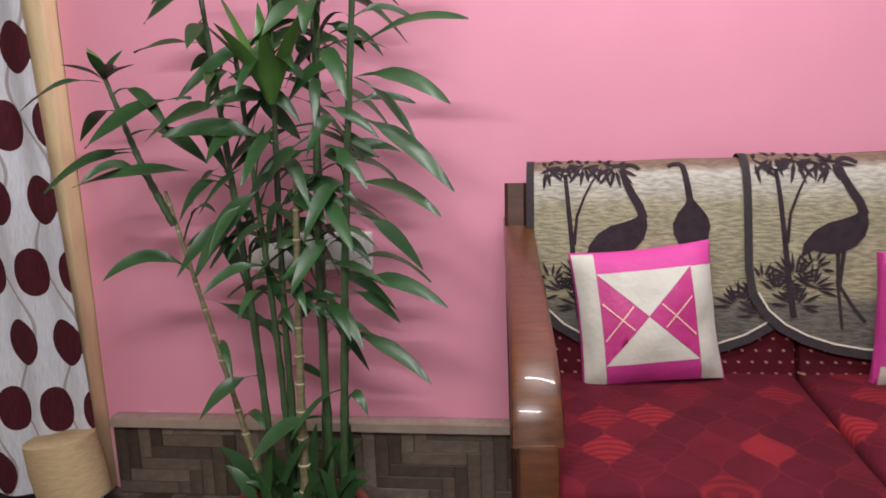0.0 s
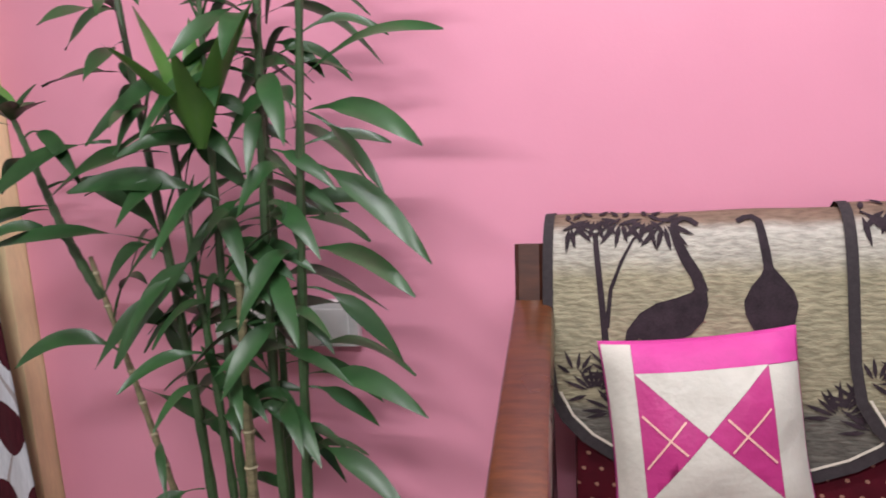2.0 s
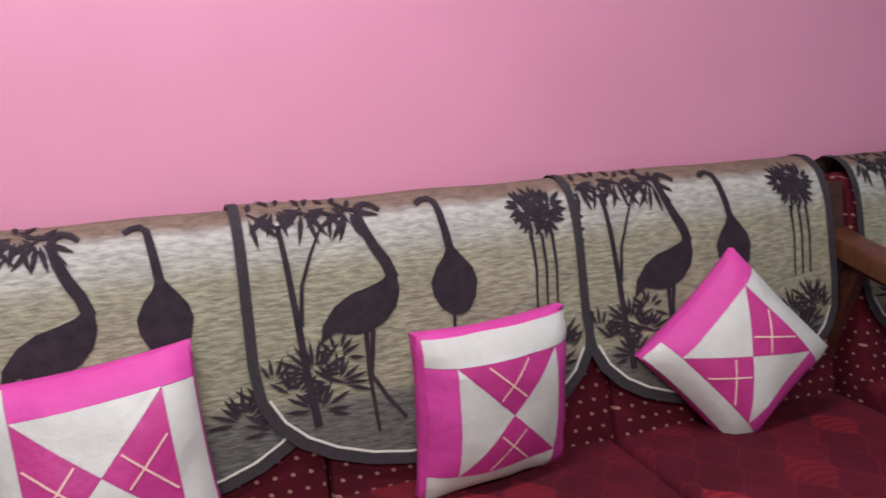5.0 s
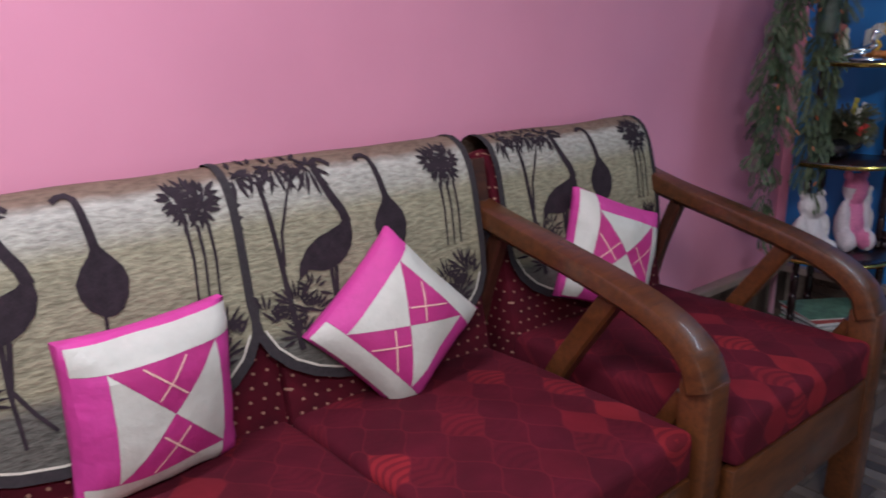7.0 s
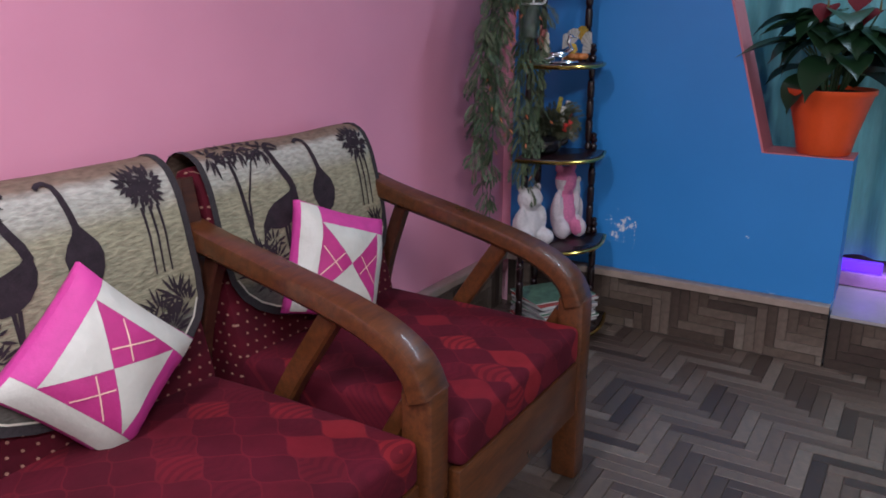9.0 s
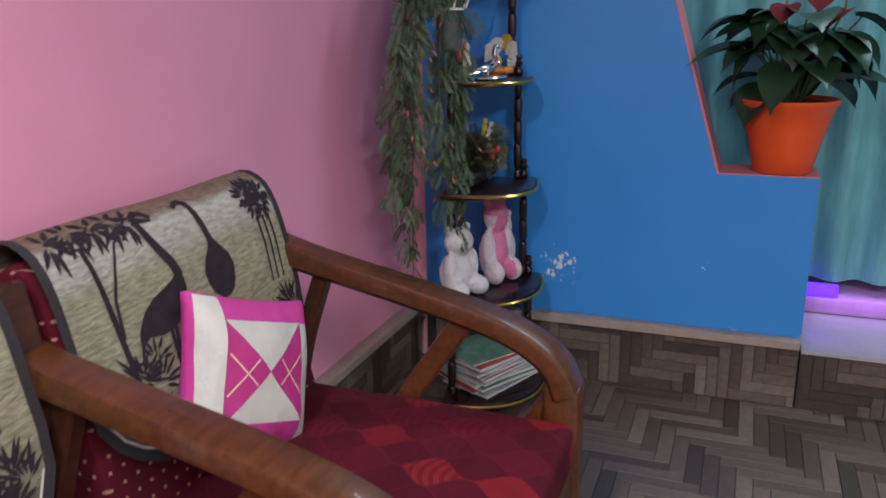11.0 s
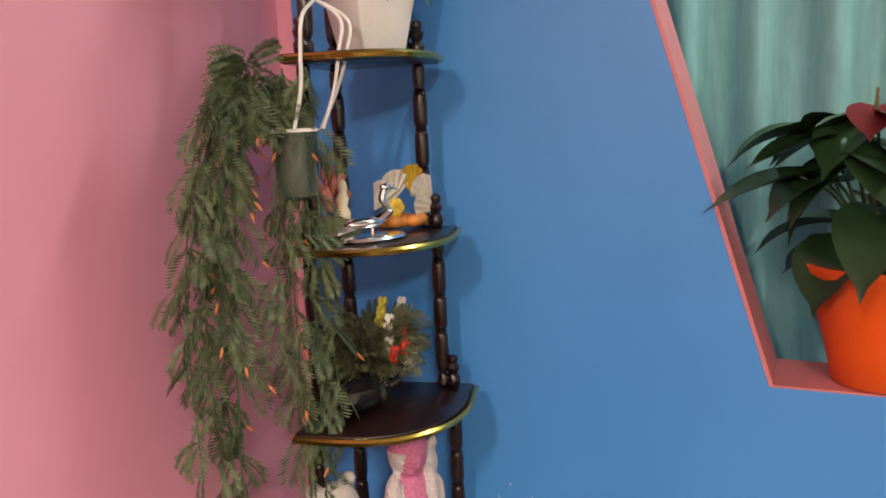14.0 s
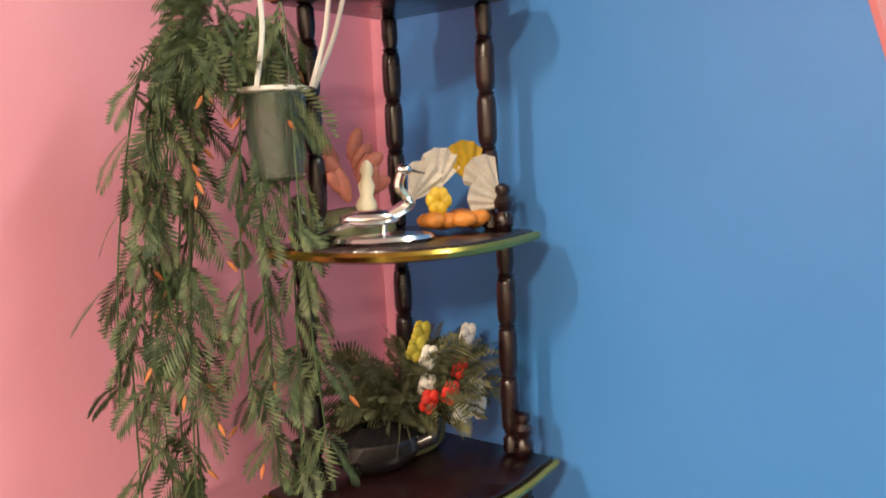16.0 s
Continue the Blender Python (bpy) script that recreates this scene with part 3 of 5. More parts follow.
def back_block(x0, x1):
    """An upholstered back panel that leans and rolls over at its top."""
    prof = [(BACK_LOW - 0.005, 0.33), (BACK_LOW - 0.012, 0.46), (1.775, 0.62), (1.812, 0.78), (1.834, 0.85), (1.852, 0.883), (1.882, 0.898), (1.912, 0.888), (1.925, 0.855), (1.925, 0.6), (1.90, 0.33)]
    bm = prism(prof, "x", x0, x1)
    bmesh.ops.bevel(bm, geom=[e for e in bm.edges if abs(e.verts[0].co.x - e.verts[1].co.x) < 1e-5], offset=0.012, segments=2, profile=0.5, affect="EDGES")
    return bm


def seating(name, label, category, x0, x1, seats, left_arm, right_arm, back, low, front):
    owner = thing(name, label, category)
    w = (x1 - x0) / seats
    for k in range(seats):
        part("seat_cushion", seat_block(x0 + k * w + 0.003, x0 + (k + 1) * w - 0.003, front, BACK_LOW + 0.01, SEAT_Z - 0.105, SEAT_Z), SEAT, owner, "red patterned damask seat cushion")
        part("backrest", back_block(x0 + k * w + 0.002, x0 + (k + 1) * w - 0.002), DOTS, owner, "maroon dotted upholstered back")
    part("front_rail", box(x0, x1, front + 0.005, front + 0.035, 0.20, SEAT_Z - 0.107, 0.005), TEAK, owner)
    part("back_rail", box(x0, x1, 1.90, 1.935, 0.20, 0.30, 0.005), TEAK_DARK, owner)
    part("seat_board", box(x0, x1, front + 0.04, 1.89, SEAT_Z - 0.125, SEAT_Z - 0.107), TEAK_DARK, owner, smooth=False)
    if left_arm is not None:
        add_arm(owner, left_arm, back, low, 4.5)
    if right_arm is not None:
        add_arm(owner, right_arm, back, low, 0.0, 0.880 if seats > 1 else 0.775)
    return owner


sofa = seating("sofa", "three-seat wooden sofa with red damask seats and curved arms", "sofa", 0.222, 1.862, 3, 0.148, 1.902, 0.0, 0.0, SEAT_FRONT)
armchair = seating("armchair", "wooden armchair with red damask seat and curved arm", "armchair", 1.942, 2.560, 1, None, 2.592, -0.030, 0.020, 1.140)


# ---- patterned towels over the backs ----
CREST = [(1.945, 0.79), (1.943, 0.862), (1.925, 0.908), (1.892, 0.923), (1.856, 0.909), (1.834, 0.880), (1.812, 0.82), (1.772, 0.64), (1.748, 0.52), (1.733, 0.42)]
crest = smooth_path([(0, y, z) for y, z in CREST], 8)
lengths = [0.0]
for p, q in zip(crest, crest[1:]):
    lengths.append(lengths[-1] + (q - p).length)
fold = max(range(len(crest)), key=lambda i: crest[i].z)
V0 = lengths[fold]


def drape(x_left, sag):
    """The surface of a towel: u metres from its left edge, v metres down from the top fold."""
    def at(u, v):
        s = min(max(v + V0, 0.0), lengths[-1] - 1e-4)
        i = max(k for k in range(len(lengths)) if lengths[k] <= s)
        f = (s - lengths[i]) / (lengths[i + 1] - lengths[i])
        p, d = crest[i].lerp(crest[i + 1], f), (crest[i + 1] - crest[i]).normalized()
        nor = Vector((0, d.z, -d.y))
        if nor.y > 0 and v > 0.05:
            nor.negate()
        if v <= 0.05 and nor.dot(Vector((0, -0.3, 1))) < 0 and v > -0.05:
            nor.negate()
        wave = 0.0035 * noise.noise(Vector((u * 7 + sag, v * 5, sag))) + 0.003
        return Vector((x_left + u, p.y, p.z)) + nor * (0.004 + wave), nor
    return at


def u_outline(w, top, straight, drop, inset=0.0, n=14):
    """Outline of a towel: square at the top, a rounded bib below."""
    pts = [(inset, top)] + [(inset, straight)]
    for k in range(1, n):
        q = math.pi * k / n
        pts.append((w / 2 - (w / 2 - inset) * math.cos(q), straight + (drop - inset) * math.sin(q) ** 0.8))
    return pts + [(w - inset, straight), (w - inset, top)]


def woven_shapes(w, rng, shift):
    """Dark woven shapes, by part: trees, two plain ovals with a curved stalk, palms, bushes."""
    k = w / 0.61
    tree, ovals, palm, bush = [], [[], []], [], []

    def spray(out, cu, cv, count, lo, hi, near, far, width):
        """Pointed leaves that radiate from one place, with gaps between them."""
        for q in range(count):
            ang = lo + (hi - lo) * (q + rng.uniform(0.2, 0.8)) / count
            st, ln = near * rng.uniform(0.6, 1.4), far * rng.uniform(0.75, 1.15)
            out.append(leaflet(cu + st * math.cos(radians(ang)), cv + st * math.sin(radians(ang)), ang, ln, width))
    tree += stroke([(0.084, 0.045), (0.090, 0.11), (0.098, 0.20), (0.104, 0.28), (0.114, 0.370)], (0.009, 0.014))
    tree += stroke([(0.103, 0.205), (0.110, 0.14), (0.128, 0.095), (0.150, 0.055)], (0.008, 0.004))
    for cu, cv in ((0.040, 0.024), (0.084, 0.014), (0.128, 0.018), (0.172, 0.014), (0.200, 0.028)):
        spray(tree, cu, cv, 6, 5, 175, 0.009, 0.048, 0.0095)
        spray(tree, cu, cv, 2, 200, 340, 0.006, 0.028, 0.010)
    tree += stroke([(0.084, 0.050), (0.040, 0.022)], 0.004) + stroke([(0.086, 0.048), (0.128, 0.016)], 0.004) + stroke([(0.150, 0.055), (0.200, 0.026)], 0.004)
    a, b = ovals
    a.append([(0.150, 0.240), (0.156, 0.208), (0.178, 0.180), (0.206, 0.163), (0.236, 0.155), (0.262, 0.146), (0.276, 0.132), (0.288, 0.142), (0.290, 0.166), (0.282, 0.192), (0.262, 0.214), (0.236, 0.228), (0.208, 0.230), (0.176, 0.222), (0.160, 0.232)])
    a += stroke([(0.281, 0.146), (0.272, 0.118), (0.256, 0.092), (0.244, 0.066), (0.237, 0.042), (0.240, 0.024), (0.252, 0.017), (0.264, 0.022), (0.276, 0.034)], (0.021, 0.009))
    a += stroke([(0.226, 0.226), (0.225, 0.300), (0.232, 0.395)], (0.009, 0.006))
    a += stroke([(0.238, 0.226), (0.228, 0.300), (0.254, 0.345), (0.280, 0.380)], (0.009, 0.006))
    b.append([(0.386, 0.104), (0.398, 0.104), (0.416, 0.126), (0.430, 0.144), (0.436, 0.166), (0.430, 0.194), (0.418, 0.214), (0.404, 0.222), (0.388, 0.222), (0.366, 0.206), (0.354, 0.182), (0.352, 0.160), (0.364, 0.136), (0.378, 0.120)])
    b += stroke([(0.392, 0.112), (0.388, 0.080), (0.384, 0.052), (0.380, 0.030), (0.370, 0.020), (0.358, 0.022), (0.346, 0.030)], (0.016, 0.009))
    b += stroke([(0.388, 0.220), (0.384, 0.30), (0.382, 0.37)], 0.006)
    for cu, cv in ((0.512, 0.052), (0.538, 0.046), (0.562, 0.054), (0.526, 0.074), (0.552, 0.076)):
        spray(palm, cu, cv, 13, 0, 360, 0.006, 0.030, 0.009)
    for u in (0.520, 0.540, 0.560):
        palm.extend(stroke([(u, 0.10), (u + 0.003, 0.16), (u - 0.002, 0.24)], (0.007, 0.004)))
    for cu, cv, count, size in ((0.116, 0.285, 15, 0.050), (0.080, 0.315, 12, 0.042), (0.150, 0.305, 13, 0.042), (0.118, 0.345, 11, 0.040), (0.050, 0.290, 9, 0.034), (0.155, 0.262, 8, 0.030)):
        spray(bush, cu, cv, count, 150, 390, 0.012, size, 0.0070)
    for cu, cv in ((0.470, 0.345), (0.505, 0.325), (0.540, 0.345), (0.575, 0.320), (0.520, 0.365), (0.555, 0.300)):
        spray(bush, cu, cv, 11, 170, 370, 0.012, 0.046, 0.0075)
    a[:] = [[(u - 0.020, v) for u, v in poly] for poly in a]
    b[:] = [[(u - 0.026, v) for u, v in poly] for poly in b]
    sets = [("tree_motif", tree), ("oval_motif", a), ("oval_motif", b), ("palm_motif", palm), ("bush_motif", bush)]
    return [(name, [[((u + shift) * k, v + 0.010) for u, v in poly] for poly in polys]) for name, polys in sets]


def inside_u(u, v, w, straight, drop):
    if v > -0.01 and v <= straight:
        return 0.012 < u < w - 0.012
    c = (u - w / 2) / (w / 2 - 0.014)
    return abs(c) < 1 and v < straight + (drop - 0.014) * (1 - c * c) ** 0.42


def towel(x_left, w, straight, drop, seed, lift=0.0):
    rng = random.Random(seed)
    owner = thing("chair_towel", "beige chenille towel with dark woven tree shapes, over a seat back", "towel", group="towels over the backs")
    at = drape(x_left, seed * 3.1)
    base = u_outline(w, -0.17, straight, drop)
    part("cloth", laid([base], at, 0.018, lift), TOWEL, owner, sharp=80)
    outer, inner = u_outline(w, -0.17, straight, drop, -0.003), u_outline(w, -0.17, straight, drop, 0.015)
    ring = [[outer[i], outer[i + 1], inner[i + 1], inner[i]] for i in range(len(outer) - 1)]
    edge = laid(ring, at, 0.02, lift + 0.0026)
    bmesh.ops.remove_doubles(edge, verts=edge.verts, dist=0.0012)
    bound = part("binding", edge, TOWEL_EDGE, owner, "charcoal bound edge", sharp=80)
    a, b = u_outline(w, -0.0, straight, drop, 0.0165), u_outline(w, -0.0, straight, drop, 0.0205)
    ring = [[a[i], a[i + 1], b[i + 1], b[i]] for i in range(2, len(a) - 3)]
    part("piping", laid(ring, at, 0, lift + 0.0035), PIPING, bound, "cream piping", sharp=80)
    for name, polys in woven_shapes(w, rng, -0.016 if seed in (2, 3) else 0.004):
        kept = [p for p in polys if all(inside_u(u, v, w, straight, drop) for u, v in p)]
        if name == "oval_motif":
            body = part(name, laid([p for p in kept if len(p) > 4], at, 0.03, lift + 0.0025), MOTIF, owner, "black-brown woven shape", sharp=80)
            runs = []
            for p in kept:
                if len(p) == 4 and runs and (Vector(runs[-1][-1][1]) - Vector(p[0])).length < 1e-6:
                    runs[-1].append(p)
                elif len(p) == 4:
                    runs.append([p])
            for run in runs:
                line = laid(run, at, 0.03, lift + 0.0028)
                bmesh.ops.remove_doubles(line, verts=line.verts, dist=0.0004)
                part("line_motif", line, MOTIF, body, sharp=80)
            continue
        ob = part(name, laid(kept, at, 0.03, lift + 0.0025), MOTIF, owner, "black-brown woven shape", sharp=80)
        ob["kind"] = "stuff"
    return owner


towel(0.176, 0.60, 0.27, 0.20, 1)
towel(0.657, 0.622, 0.27, 0.20, 2, 0.006)
towel(1.258, 0.605, 0.27, 0.20, 3, 0.010)
towel(1.945, 0.630, 0.27, 0.20, 4)


# ---- patchwork cushions ----
def cushion(m, size, label):
    """A square quilted cushion: inflated body and eight sewn patches on its face; its own plane is x, z, face towards -y."""
    h = size / 2
    owner = thing("cushion", label, "cushion", m, group="patchwork cushions")

    def puff(u, v):
        a, b = min(1, abs(u / h)), min(1, abs(v / h))
        return 0.012 + 0.062 * ((1 - a ** 2.6) * (1 - b ** 2.6)) ** 0.55

    def face(u, v):
        pin = 1 - 0.05 * (min(1, abs(u / h)) ** 2) * (1 - min(1, abs(v / h)) ** 2)
        pin2 = 1 - 0.05 * (min(1, abs(v / h)) ** 2) * (1 - min(1, abs(u / h)) ** 2)
        seed = m.translation.x * 5
        crease = 0.008 * noise.noise(Vector((u * 11, v * 11, seed))) + 0.0055 * noise.noise(Vector((u * 42, v * 16, seed + 3))) * max(abs(u), abs(v)) / h
        return Vector((u * pin, -puff(u, v) - crease, v * pin2)), Vector((0, -1, 0))

    def back(u, v):
        p, _ = face(u, v)
        return Vector((p.x, -0.55 * p.y, p.z)), Vector((0, 1, 0))
    sq = [(-h, -h), (h, -h), (h, h), (-h, h)]
    bm = laid([sq], face, size / 14, 0.0)
    bk = laid([sq], back, size / 14, 0.0)
    tmp = bpy.data.meshes.new("cushion_back")
    bk.to_mesh(tmp)
    bk.free()
    bm.from_mesh(tmp)
    bpy.data.meshes.remove(tmp)
    edge = [e for e in bm.edges if e.is_boundary]
    bmesh.ops.bridge_loops(bm, edges=edge)
    bmesh.ops.recalc_face_normals(bm, faces=bm.faces)
    part("body", bm, CUSHION_PINK, owner, sharp=70)
    i, o = h * 0.66, h * 0.975
    strips = [("white_border", [(-o, -o), (-i, -o), (-i, o), (-o, o)], CUSHION_WHITE), ("pink_border", [(-i, i), (o, i), (o, o), (-i, o)], CUSHION_PINK),
              ("white_border", [(i, -o), (o, -o), (o, i), (i, i)], CUSHION_WHITE), ("pink_border", [(-i, -o), (i, -o), (i, -i), (-i, -i)], CUSHION_PINK),
              ("white_patch", [(-i, i), (0, 0), (i, i)], CUSHION_WHITE), ("white_patch", [(-i, -i), (i, -i), (0, 0)], CUSHION_WHITE),
              ("pink_patch", [(-i, -i), (0, 0), (-i, i)], CUSHION_PINK_DIM), ("pink_patch", [(i, -i), (i, i), (0, 0)], CUSHION_PINK_DIM)]
    patches = []
    for name, poly, mt in strips:
        cu, cv = sum(p[0] for p in poly) / len(poly), sum(p[1] for p in poly) / len(poly)
        small = [(cu + (u - cu) * 0.994, cv + (v - cv) * 0.994) for u, v in poly]
        patches.append(part(name, laid([small], face, size / 18, 0.0028), mt, owner, sharp=70))
    for s in (-1, 1):
        lines = stroke([(s * 0.95 * i, -0.45 * i), (s * 0.30 * i, 0.24 * i)], 0.003) + stroke([(s * 0.95 * i, 0.35 * i), (s * 0.32 * i, -0.26 * i)], 0.003)
        part("stitching", laid(lines, face, size / 18, 0.0042), STITCH, patches[6 if s < 0 else 7], "cream stitched lines", sharp=70)
    return owner


cushion(pose(0.434, 1.725, 0.600, -14, -5, 2), 0.308, "pink and ivory patchwork cushion leaning on the sofa back")
cushion(pose(1.040, 1.700, 0.604, -14, 90, -6), 0.288, "pink and ivory patchwork cushion turned on its side")
cushion(pose(1.548, 1.705, 0.608, -16, -42, 0), 0.278, "pink and ivory patchwork cushion standing on a corner")
cushion(pose(2.262, 1.715, 0.612, -14, 20, -16), 0.284, "pink and ivory patchwork cushion on the armchair")


# ---- the corner shelf ----
SHELF = pose(3.635, 1.785, 0, 0, 0, 13)
WIDER = [0.045, 0.040, 0.030, 0.020, 0.006, 0.0]
TIERS = [(0.055, 0.312), (0.390, 0.293), (0.726, 0.273), (1.062, 0.252), (1.402, 0.230), (1.740, 0.206)]


def quarter(r, grow=0.0, n=16, more=0.0):
    """Outline of a corner board, its corner at the origin: two straight sides and a round bow in front."""
    pts = [(0.008, 0.008), (-r - grow - more, 0.008)]
    a, b = Vector((-r - grow - more, -0.045)), Vector((-0.045, -r - grow))
    out = (a + b).normalized()
    for k in range(n + 1):
        t = k / n
        q = a.lerp(b, t) + out * (0.36 * r * (1 - abs(2 * t - 1) ** 2.2) + grow)
        pts.append((q.x, q.y))
    return pts + [(-0.002, -r - grow)]


def post_profile(h):
    """A turned spindle: beads and vases along its height."""
    prof = [(0.010, 0.0), (0.0145, 0.004), (0.0145, 0.022), (0.009, 0.028), (0.015, 0.040)]
    for k in range(3):
        z0, z1 = 0.045 + (h - 0.09) * k / 3, 0.045 + (h - 0.09) * (k + 1) / 3
        d = z1 - z0
        prof += [(0.0152, z0 + 0.05 * d), (0.0168, z0 + 0.16 * d), (0.0172, z0 + 0.50 * d), (0.0164, z0 + 0.80 * d), (0.0148, z0 + 0.89 * d), (0.0118, z0 + 0.92 * d), (0.0156, z0 + 0.955 * d), (0.0118, z0 + 0.99 * d)]
    prof += [(0.0150, h - 0.030), (0.0145, h - 0.004), (0.010, h)]
    return [(0.84 * r, z) for r, z in prof]


def finial_profile():
    return [(0.011, 0.0), (0.0145, 0.006), (0.0148, 0.018), (0.009, 0.027), (0.013, 0.034), (0.0145, 0.041), (0.009, 0.050), (0.0120, 0.056), (0.0105, 0.063), (0.003, 0.067)]


shelf = thing("corner_shelf", "dark mahogany corner shelf with turned posts and gold edging", "shelf", SHELF)
for k, (z, r) in enumerate(TIERS):
    part("board", prism(quarter(r, more=WIDER[k]), "z", z - 0.018, z, 0.003), MAHOGANY, shelf)
    rim = [(x, y, z - 0.009) for x, y in quarter(r, 0.004, more=WIDER[k])[1:]]
    part("edging", tube(rim, 0.0064, 6, flat=1.15), GOLD, shelf, "shiny gold edge strip")
    posts = [(-r - WIDER[k] + 0.040, -0.018), (-0.018, -r + 0.040), (-0.018, -0.018)]
    if k:
        for x, y in posts[:2]:
            part("finial", lathe(finial_profile(), 12), MAHOGANY, shelf, m=pose(x, y, z))
    if k + 1 < len(TIERS):
        r2 = TIERS[k + 1][1]
        h = TIERS[k + 1][0] - 0.018 - z
        ups = [(-r2 - WIDER[k + 1] + 0.040, -0.018), (-0.018, -r2 + 0.040), (-0.018, -0.018)]
        for x, y in ups:
            part("post", lathe(post_profile(h), 14), MAHOGANY, shelf, m=pose(x, y, z))
    else:
        for x, y in posts[:2]:
            part("finial", lathe(finial_profile(), 12), MAHOGANY, shelf, m=pose(x, y, z))
    if k == 0:
        for x, y in posts:
            part("foot", lathe([(0.012, 0), (0.02, 0.006), (0.02, 0.03), (0.014, z - 0.018)], 12), MAHOGANY, shelf, m=pose(x, y, 0))


# ---- bamboo-like pot plant ----
def blade(bm, base, way, length, width, droop, twist, rng, stalk=0.25):
    """A long leaf on an arched stalk, folded along its midrib, that droops to a point."""
    way = Vector(way).normalized()
    n = 9
    p, d = Vector(base), way.copy()
    left, mid, right = [], [], []
    step = length / n
    side = d.cross(Vector((0, 0, 1)))
    side = side.normalized() if side.length > 1e-3 else Vector((1, 0, 0))
    for i in range(n + 1):
        t = i / n
        if t < stalk:
            w = 0.0035
        else:
            q = (t - stalk) / (1 - stalk)
            w = width * (math.sin(math.pi * q ** 0.8) ** 0.9) * 0.5 + 0.0006
        s = Matrix.Rotation(twist * t, 3, d) @ side
        up = s.cross(d).normalized()
        mid.append(bm.verts.new(p))
        left.append(bm.verts.new(p + s * w + up * w * 0.35))
        right.append(bm.verts.new(p - s * w + up * w * 0.35))
        bend = 1.9 if 0.12 < t < 0.5 else 0.45
        d = (d + Vector((0, 0, -droop / n * bend))).normalized()
        p = p + d * step
    for i in range(n):
        bm.faces.new((left[i], left[i + 1], mid[i + 1], mid[i]))
        bm.faces.new((mid[i], mid[i + 1], right[i + 1], right[i]))


def cane(base, top, lean, r, rng):
    """Points and radii of a jointed cane between two places."""
    pts, rs, n = [], [], 26
    for i in range(n + 1):
        t = i / n
        p = Vector(base).lerp(Vector(top), t) + Vector((lean * math.sin(math.pi * t), 0.3 * lean * math.sin(2 * math.pi * t), 0))
        pts.append(p)
        rs.append(r * (1 - 0.5 * t) * (1.18 if i % 2 else 0.94))
    return pts, rs


def arched_leaf(bm, base, tip, width, arch, stalk, roll):
    """A leaf from a stem to where its point hangs, on a thin arched stalk, folded along its midrib."""
    base, tip = Vector(base), Vector(tip)
    n = 12
    top = base.lerp(tip, 0.45) + Vector((0, 0, arch))
    pts = [base * (1 - t) ** 2 + top * 2 * t * (1 - t) + tip * t * t for t in (i / n for i in range(n + 1))]
    left, mid, right = [], [], []
    for i, p in enumerate(pts):
        t = i / n
        d = (pts[min(i + 1, n)] - pts[max(i - 1, 0)]).normalized()
        side = d.cross(Vector((0.3 * roll, -0.75 + roll, 0.9))).normalized()
        s = Matrix.Rotation(0.4 * roll * t, 3, d) @ side
        up = s.cross(d).normalized()
        q = (t - stalk) / (1 - stalk)
        w = 0.0022 if q <= 0 else 0.5 * width * math.sin(math.pi * min(q, 1) ** 0.72) ** 0.85 + 0.0005
        wave = 0.06 * width * math.sin(9 * t + 20 * base.x)
        mid.append(bm.verts.new(p))
        left.append(bm.verts.new(p + s * w + up * (w * 0.30 + wave)))
        right.append(bm.verts.new(p - s * w + up * (w * 0.30 - wave)))
    for i in range(n):
        bm.faces.new((left[i], left[i + 1], mid[i + 1], mid[i]))
        bm.faces.new((mid[i], mid[i + 1], right[i + 1], right[i]))


